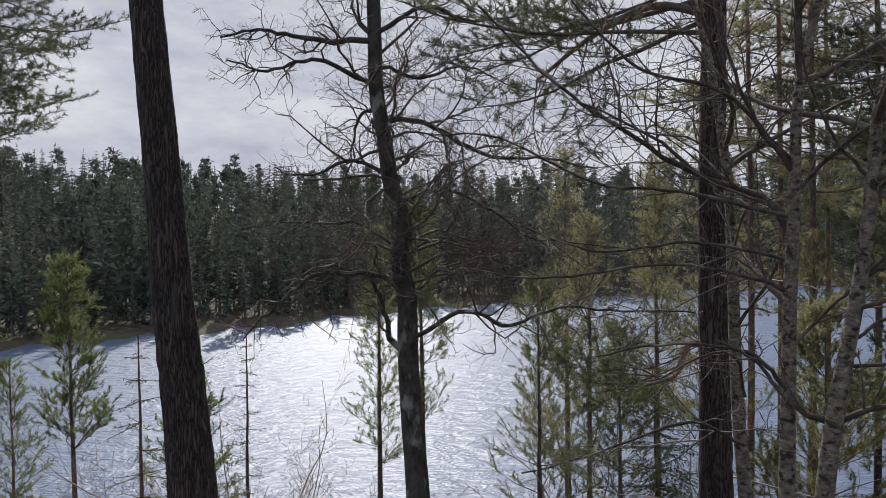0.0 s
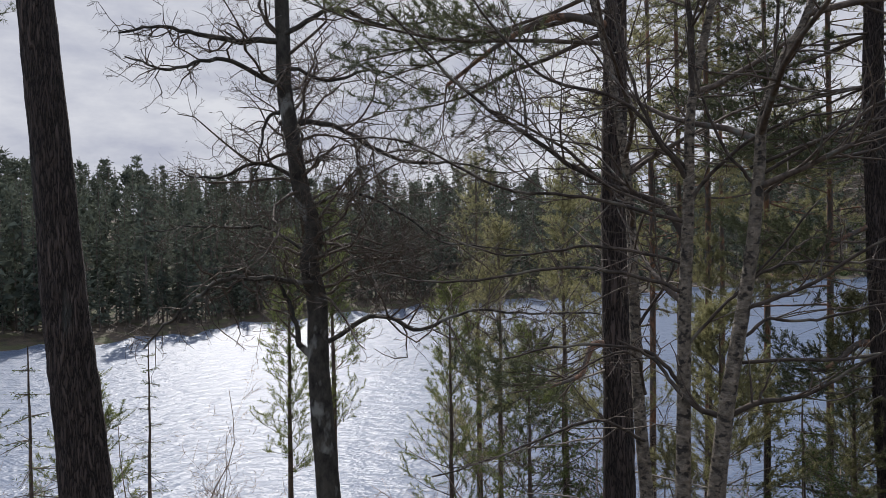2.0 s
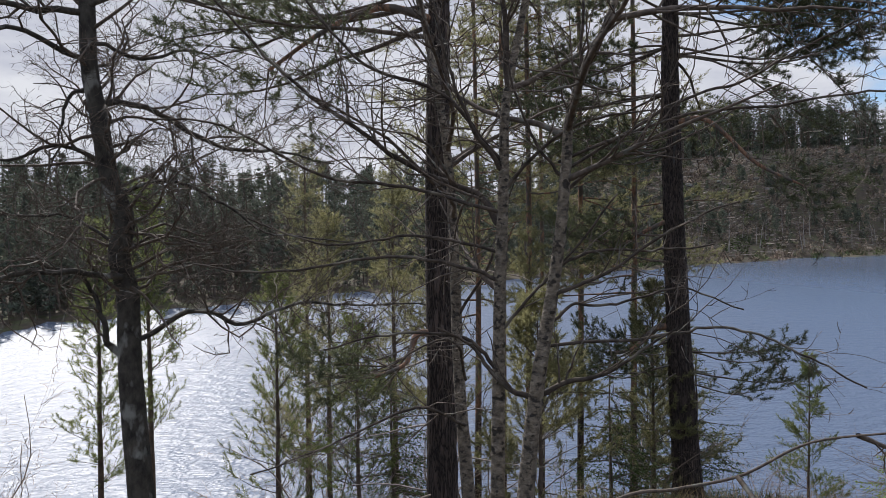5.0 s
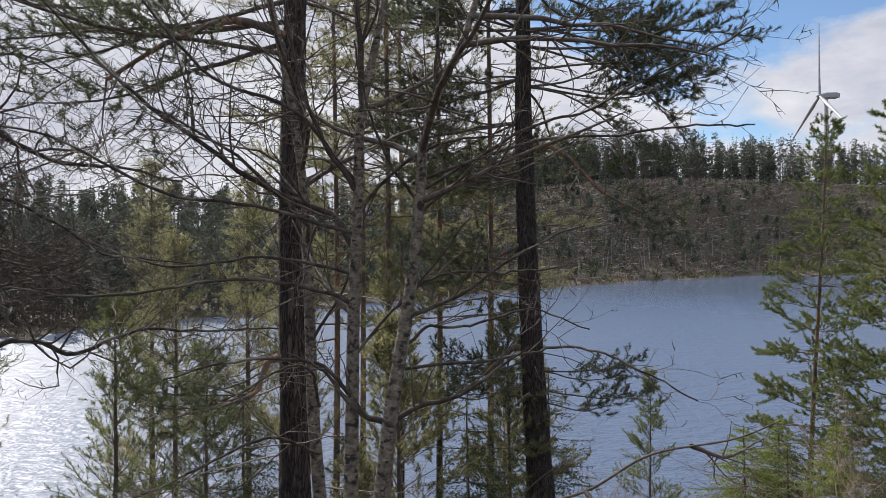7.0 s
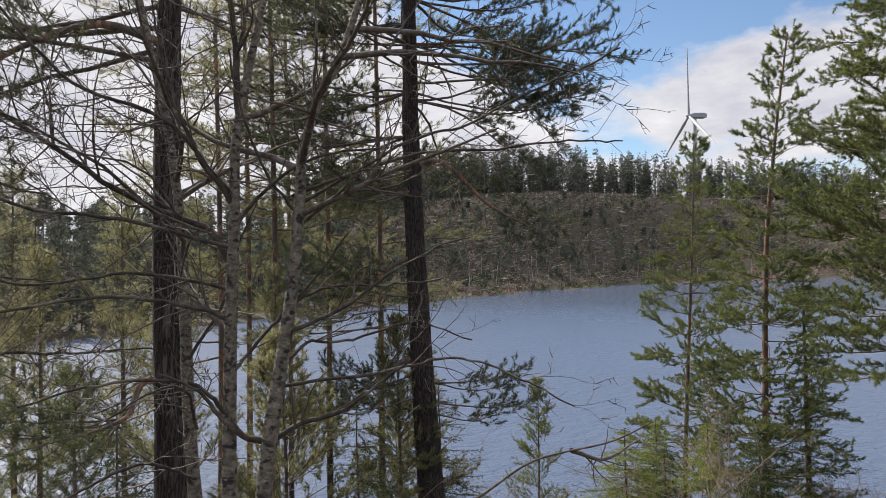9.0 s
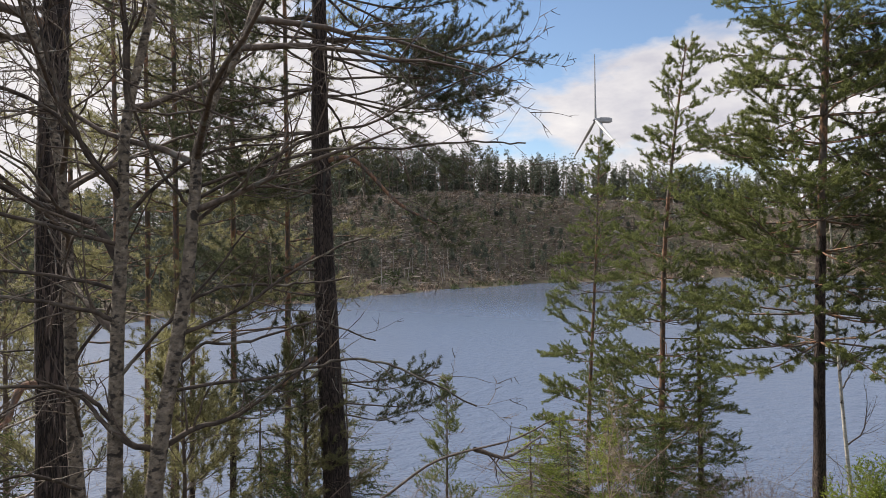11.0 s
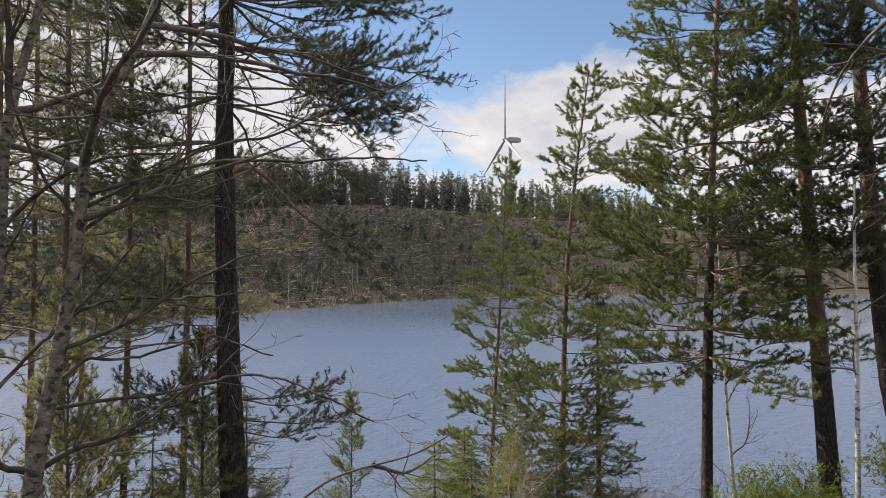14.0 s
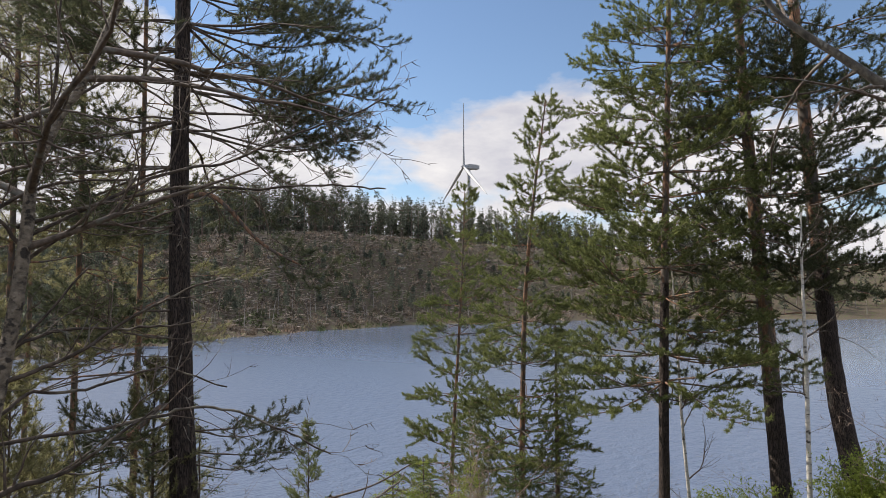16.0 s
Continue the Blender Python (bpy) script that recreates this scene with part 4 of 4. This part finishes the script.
# ---- leafless shrubs ----
def shrub(seed, height, stems, label):
    rng = np.random.default_rng(seed)
    t = thing("bare_shrub", (0, 0, 0), label, "shrub", "bare shrubs on the slope")
    mass = Bag()
    for _ in range(stems):
        a = rng.uniform(0, 2 * math.pi)
        st = stem(rng, (rng.normal(0, 0.15), rng.normal(0, 0.15), -0.05), (math.cos(a) * 0.5, math.sin(a) * 0.5, 1), height * rng.uniform(0.6, 1.1), 10, 0.2, -0.015)
        one = Bag()
        one.tube(st, np.linspace(0.012, 0.003, 10), 5)
        part("stem", one, TWIG_BROWN, t)
        spray(rng, [mass], st, 0.007, 1, 4, (5, 5, 6, 7), 0.45, 0.6, 0.24, 0.0, first=0.2)
    tagged(part("twig_mass", mass, TWIG_BROWN, t), kind="stuff")
    return t


SHRUBS = [shrub(200 + i, (2.6, 3.4, 2.0)[i], (7, 6, 9)[i], "leafless brown shrub with many thin twigs") for i in range(3)]
spots = [(R.uniform(-36, 30), R.uniform(8, 15)) for _ in range(17)] + [(R.uniform(-95, -40), R.uniform(13, 22)) for _ in range(18)] + [(-68.5, 17.0), (-69.8, 16.2), (-71.0, 17.2), (-72.3, 16.6), (-73.5, 17.5)]
for i, (b, r) in enumerate(spots):
    x, y, z = on_ground(b, r)
    m = pose(x, y, z, R.uniform(-8, 8), R.uniform(-8, 8), R.uniform(0, 360))
    if i < 3:
        SHRUBS[i].matrix_basis = m
    else:
        copy_thing(SHRUBS[i % 3], m)


# ---- far woods ----
def far_spruce(rng, bag, wood, h, lean=True):
    """Crown and stem of a distant conifer as ragged tiers of drooping boughs."""
    k = 5
    wood.tube(np.stack([np.zeros(k), np.zeros(k), np.linspace(-0.4, h * 0.96, k)], 1), np.linspace(0.012 * h, 0.02, k), 5)
    base, way, ln = [], [], []
    z = h * rng.uniform(0.06, 0.25)
    while z < h:
        q = z / h
        for _ in range(rng.integers(5, 8)):
            a = rng.uniform(0, 2 * math.pi)
            size = h * 0.155 * (1.04 - q) ** 0.8 * rng.uniform(0.5, 1.2) + 0.12
            d = np.array((math.cos(a), math.sin(a), rng.uniform(-0.5, 0.15) + 0.8 * max(0, q - 0.8)))
            for s in (0.05, 0.5):
                base.append(d * size * s + (0, 0, z))
                way.append(unit(d + rng.normal(0, 0.35, 3)))
                ln.append(size * rng.uniform(0.45, 0.7))
        z += h * 0.040 * rng.uniform(0.7, 1.3)
    base, way, ln = np.array(base), np.array(way), np.array(ln)
    bag.blades(base, way, ln, ln * 0.6, rng)
    bag.blades(np.array([[0, 0, h * 0.96]]), np.array([[0.0, 0, 1]]), h * 0.05, 0.12, rng)


def far_pine(rng, bag, wood, h):
    """A distant pine: a long bare stem and a ragged crown of brushes."""
    k = 6
    path = np.stack([np.cumsum(rng.normal(0, 0.05, k)), np.cumsum(rng.normal(0, 0.05, k)), np.linspace(-0.4, h * 0.95, k)], 1)
    wood.tube(path, np.linspace(0.011 * h, 0.03, k), 5)
    base, way = [], []
    for _ in range(36):
        q = rng.uniform(0.48, 1.0)
        a = rng.uniform(0, 2 * math.pi)
        reach = h * 0.13 * rng.uniform(0.2, 1.1) * (1.25 - q) ** 0.6
        c = np.array((math.cos(a) * reach, math.sin(a) * reach, h * q))
        m = 9
        base.append(c + rng.normal(0, 0.3, (m, 3)) * (1, 1, 0.5))
        way.append(unit(rng.normal(size=(m, 3)) + (0, 0, 0.5)))
    base, way = np.concatenate(base), np.concatenate(way)
    bag.blades(base, way, rng.uniform(0.5, 1.0, len(base)), 0.34, rng)


def far_bare(rng, bag, wood, h):
    """A distant leafless birch."""
    path = stem(rng, (0, 0, -0.3), (0, 0, 1), h, 7, 0.05, 0.03)
    wood.tube(path, np.linspace(0.016 * h, 0.03, 7), 4)
    for s in rng.uniform(0.3, 1, 26):
        p, tan = along(path, s)
        st = stem(rng, p, sideways(rng, tan, 0.5), h * 0.22 * (1.2 - s), 4, 0.15, 0.05)
        bag.ribbon(st, 0.06, rng)
        ends = np.array([along(st, q)[0] for q in rng.uniform(0.2, 1, 9)])
        bag.blades(ends, unit(unit(st[-1] - st[0]) + rng.normal(0, 0.5, (9, 3))), h * 0.07 * rng.uniform(0.5, 1.2, 9), 0.05, rng)


def far_tree(seed, kind, h):
    rng = np.random.default_rng(seed)
    bag, wood = Bag(), Bag()
    {"spruce": far_spruce, "pine": far_pine, "bare": far_bare}[kind](rng, bag, wood, h)
    names = {"spruce": ("spruce_tree", "dark spruce on the far shore", "spruce"), "pine": ("pine_tree", "tall pine on the far shore", "pine tree"), "bare": ("birch_tree", "leafless grey birch on the far shore", "birch tree")}[kind]
    t = thing(names[0], (0, 0, 0), names[1], names[2], "trees along the far shore")
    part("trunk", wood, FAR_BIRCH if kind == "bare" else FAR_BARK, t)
    part("crown", bag, FAR_TWIG if kind == "bare" else HAZED_NEEDLE, t, smooth=False)
    return t


KINDS = [("spruce", 14), ("spruce", 12), ("spruce", 10), ("pine", 14), ("pine", 13), ("bare", 11), ("bare", 9), ("spruce", 7)]
PROTO = [far_tree(300 + i, kd, h) for i, (kd, h) in enumerate(KINDS)]
used = set()


def plant(i, bearing, r, scale):
    x, y, z = on_ground(bearing, r)
    m = pose(x, y, max(z, 0.1) - 0.1, 0, 0, R.uniform(0, 360)) @ Matrix.Diagonal((scale, scale, scale, 1))
    if i not in used:
        used.add(i)
        PROTO[i].matrix_basis = m
        return
    t = copy_thing(PROTO[i], m)
    t.scale = (scale,) * 3


def shore(b):
    return float(np.interp(b, BEARING, FAR_SHORE))


for b in np.arange(42, -36, -0.62):
    plant(int(R.choice([0, 1, 2, 3, 4, 0, 2, 0, 1, 2])), b + R.uniform(-0.3, 0.3), shore(b) * 1.02 + R.uniform(3, 12), R.uniform(0.8, 1.15))
for b in np.arange(42, -36, -0.8):
    plant(7, b + R.uniform(-0.3, 0.3), shore(b) * 1.01 + R.uniform(1.5, 7), R.uniform(0.6, 1.1))
for b in np.arange(-34, -74, -0.48):
    plant(int(R.choice([5, 6, 6, 5, 6, 7, 7, 3])), b + R.uniform(-0.3, 0.3), shore(b) * 1.03 + R.uniform(3, 22), R.uniform(0.6, 1.05))
for b in np.arange(-72, -98, -0.6):
    plant(int(R.choice([0, 1, 3, 4, 5])), b + R.uniform(-0.3, 0.3), shore(b) * 1.03 + R.uniform(3, 25), R.uniform(0.9, 1.3))


def woods(seed, count, name, label, where, kinds, low, high):
    """Many distant trees in one sheet of wood."""
    rng = np.random.default_rng(seed)
    bag, wood, twig = Bag(), Bag(), Bag()
    for _ in range(count):
        b, r = where(rng)
        x, y, z = on_ground(b, r)
        one, stemb = Bag(), Bag()
        kd = kinds[rng.integers(len(kinds))]
        {"spruce": far_spruce, "pine": far_pine, "bare": far_bare}[kd](rng, one, stemb, rng.uniform(low, high))
        target = twig if kd == "bare" else bag
        for src, dst in ((one, target), (stemb, wood)):
            for v, f, s in zip(src.v, src.f, src.size):
                dst.v.append(v + (x, y, z))
                dst.f.append(f + dst.count)
                dst.size.append(s)
            dst.count += src.count
    t = thing(name, (0, 0, 0), label, "forest", kind="stuff")
    tagged(part("crowns", bag, HAZED_NEEDLE, t, smooth=False), kind="stuff")
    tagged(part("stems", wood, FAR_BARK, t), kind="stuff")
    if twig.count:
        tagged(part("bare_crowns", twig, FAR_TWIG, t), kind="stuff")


woods(401, 1000, "far_woods", "dense conifer forest behind the far shore", lambda g: ((lambda b: (b, shore(b) * 1.03 + 8 + 115 * g.uniform(0, 1) ** 0.8))(g.uniform(-36, 48))), ("spruce", "spruce", "pine", "spruce"), 9, 14)
woods(405, 420, "understory", "young spruces under the far forest", lambda g: ((lambda b: (b, shore(b) * 1.02 + g.uniform(3, 70)))(g.uniform(-36, 46))), ("spruce",), 3.5, 8)
woods(402, 850, "ridge_woods", "dark conifer forest along the ridge", lambda g: ((lambda b: (b, shore(b) + 112 + g.uniform(0, 45)))(g.uniform(-78, -30))), ("spruce", "pine", "pine", "spruce"), 15, 25)
woods(403, 120, "distant_woods", "distant conifer forest beyond the lake", lambda g: ((lambda b: (b, shore(b) + 20 + g.uniform(0, 100)))(g.uniform(-105, -74))), ("spruce", "pine", "spruce"), 13, 18)
woods(404, 430, "slope_thicket", "scattered young trees on the felled slope", lambda g: ((lambda b: (b, shore(b) * 1.03 + g.uniform(8, 105)))(g.uniform(-74, -34))), ("spruce", "bare", "pine", "spruce"), 2.5, 7.5)

# felled slope: slash, stumps and boulders
rng = np.random.default_rng(5)
slash, heath = Bag(), Bag()
for _ in range(15000):
    b = rng.uniform(-78, -31)
    x, y, z = on_ground(b, shore(b) * 1.03 + rng.uniform(2, 116))
    a = rng.uniform(0, 2 * math.pi)
    ln = rng.uniform(0.8, 4.0)
    d = np.array((math.cos(a), math.sin(a), rng.uniform(-0.1, 0.25)))
    slash.ribbon(np.array([(x, y, z + 0.25), (x, y, z + 0.35) + d * ln]), rng.uniform(0.12, 0.4), rng)
bb = rng.uniform(-80, -30, 60000)
rad = np.interp(bb, BEARING, FAR_SHORE) * 0.985 + rng.uniform(0, 122, 60000)
clump = np.sin(bb * 2.1) * np.cos(rad * 0.16) + np.sin(bb * 5.3 + rad * 0.07)
bb, rad = bb[clump > -0.6], rad[clump > -0.6]
hx, hy = -np.sin(np.radians(bb)) * rad, np.cos(np.radians(bb)) * rad
foot = np.stack([hx, hy, ground(hx, hy) - 0.1], 1)
heath.blades(foot, unit(rng.normal(size=foot.shape) * (0.7, 0.7, 0.2) + (0, 0, 0.7)), rng.uniform(0.6, 1.9, len(foot)), rng.uniform(0.3, 0.8, len(foot)), rng)
t = thing("heather", (0, 0, 0), "brown heather and low brush covering the felled slope", "heather", kind="stuff")
tagged(part("brush", heath, HEATH, t, smooth=False), kind="stuff")
t = thing("slash", (0, 0, 0), "pale felling slash strewn over the cleared slope", "brushwood", kind="stuff")
tagged(part("sticks", slash, DEAD_WOOD, t), kind="stuff")


def boulder(rng, size):
    bm = bmesh.new()
    bmesh.ops.create_icosphere(bm, subdivisions=2, radius=1)
    for v in bm.verts:
        v.co *= 1 + 0.35 * noise.noise(v.co * 1.3 + Vector((size * 7, 0, 0)))
        v.co.z *= 0.6
    me = bpy.data.meshes.new("boulder")
    bm.to_mesh(me)
    bm.free()
    me.materials.append(ROCK)
    return me


stones = [boulder(rng, k) for k in (0.3, 1.1, 2.7)]
for i in range(46):
    b = rng.uniform(-74, -36)
    x, y, z = on_ground(b, shore(b) * 1.04 + rng.uniform(30, 112))
    ob = new("boulder", stones[i % 3])
    ob.matrix_basis = pose(x, y, z, 0, 0, rng.uniform(0, 360)) @ Matrix.Scale(rng.uniform(0.7, 1.9), 4)
    tagged(ob, "grey boulder on the felled slope", "boulder", "boulders on the slope")

# ---- wind turbine behind the ridge ----
def turbine(x, y, z_hub, blade, label, turns):
    t = thing("wind_turbine", (x, y, 30), label, "wind turbine")
    b = Bag()
    b.tube(np.stack([np.zeros(9), np.zeros(9), np.linspace(-12, z_hub - 31.5, 9)], 1), np.linspace(2.4, 1.4, 9), 20)
    part("tower", b, WHITE_PAINT, t)
    h = z_hub - 30
    bm = bmesh.new()
    bmesh.ops.create_cube(bm, size=1)
    bmesh.ops.bevel(bm, geom=bm.edges[:], offset=0.14, segments=3, affect="EDGES")
    bmesh.ops.transform(bm, matrix=pose(2.6, -1.9, h, 0, 0, -36) @ Matrix.Diagonal((12, 4.4, 4.2, 1)), verts=bm.verts[:])
    me = bpy.data.meshes.new("nacelle")
    bm.to_mesh(me)
    bm.free()
    me.materials.append(WHITE_PAINT)
    ob = new("nacelle", me)
    ob.parent = t
    # the rotor faces up the wind, to the left of the view
    ax = np.array((-math.cos(radians(36)), math.sin(radians(36)), 0.0))
    hub = np.array((0, 0, h)) + ax * 4.6
    b = Bag()
    b.tube(np.array([hub - ax * 2, hub, hub + ax * 1.6, hub + ax * 2.4]), (1.7, 1.8, 1.2, 0.2), 16)
    part("hub", b, WHITE_PAINT, t)
    across = np.cross(ax, (0, 0, 1.0))
    for turn in turns:
        a = radians(turn)
        way = across * math.sin(a) + np.array((0, 0, 1.0)) * math.cos(a)
        s = np.linspace(0.01, 1, 16)
        chord = np.interp(s, [0, 0.05, 0.22, 1], [0.9, 0.9, 1.4, 0.45])
        thick = np.interp(s, [0, 0.06, 0.25, 1], [1.1, 1.0, 0.6, 0.25])
        side = unit(np.cross(way, ax)) * 0.75 + ax * 0.66
        norm = unit(np.cross(side, way))
        ang = np.linspace(0, 2 * np.pi, 10, endpoint=False)
        ring = hub + way * (s * blade)[:, None, None] + np.cos(ang)[None, :, None] * side * chord[:, None, None] + np.sin(ang)[None, :, None] * norm * thick[:, None, None]
        i, j = np.meshgrid(np.arange(15), np.arange(10), indexing="ij")
        i, j = i.ravel(), j.ravel()
        b = Bag()
        b.add(ring, np.stack([i * 10 + j, i * 10 + (j + 1) % 10, i * 10 + 10 + (j + 1) % 10, i * 10 + 10 + j], 1))
        part("blade", b, WHITE_PAINT, t)
    return t


turbine(516, 305.8, 121.8, 54, "tall white three-bladed wind turbine behind the forest ridge", (0, 116, 237))


# ---- ground cover on the near bank ----
rng = np.random.default_rng(8)
cover, grass = Bag(), Bag()
k = 52000
bb, rad = rng.uniform(-104, 34, k), 3.5 + 20 * rng.uniform(0, 1, k) ** 0.8
keep = rad < np.interp(bb, BEARING, NEAR_SHORE) - 0.3
bb, rad = bb[keep], rad[keep]
hx, hy = -np.sin(np.radians(bb)) * rad, np.cos(np.radians(bb)) * rad
foot = np.stack([hx, hy, ground(hx, hy) - 0.02], 1)
tuft = np.sin(hx * 1.7) * np.cos(hy * 1.9) + rng.normal(0, 0.5, len(hx))
up = unit(rng.normal(size=foot.shape) * (0.6, 0.6, 0.2) + (0, 0, 0.8))
cover.blades(foot[tuft < 0.3], up[tuft < 0.3], rng.uniform(0.08, 0.3, (tuft < 0.3).sum()), 0.03, rng)
grass.blades(foot[tuft >= 0.3], up[tuft >= 0.3], rng.uniform(0.2, 0.55, (tuft >= 0.3).sum()), 0.012, rng)
t = thing("bilberry_cover", (0, 0, 0), "low brown bilberry and heather on the bank", "undergrowth", kind="stuff")
tagged(part("leaf_mass", cover, HEATH, t, smooth=False), kind="stuff")
t = thing("dry_grass", (0, 0, 0), "tufts of dry straw-coloured grass on the bank", "grass", kind="stuff")
tagged(part("blade_mass", grass, GRASS, t, smooth=False), kind="stuff")
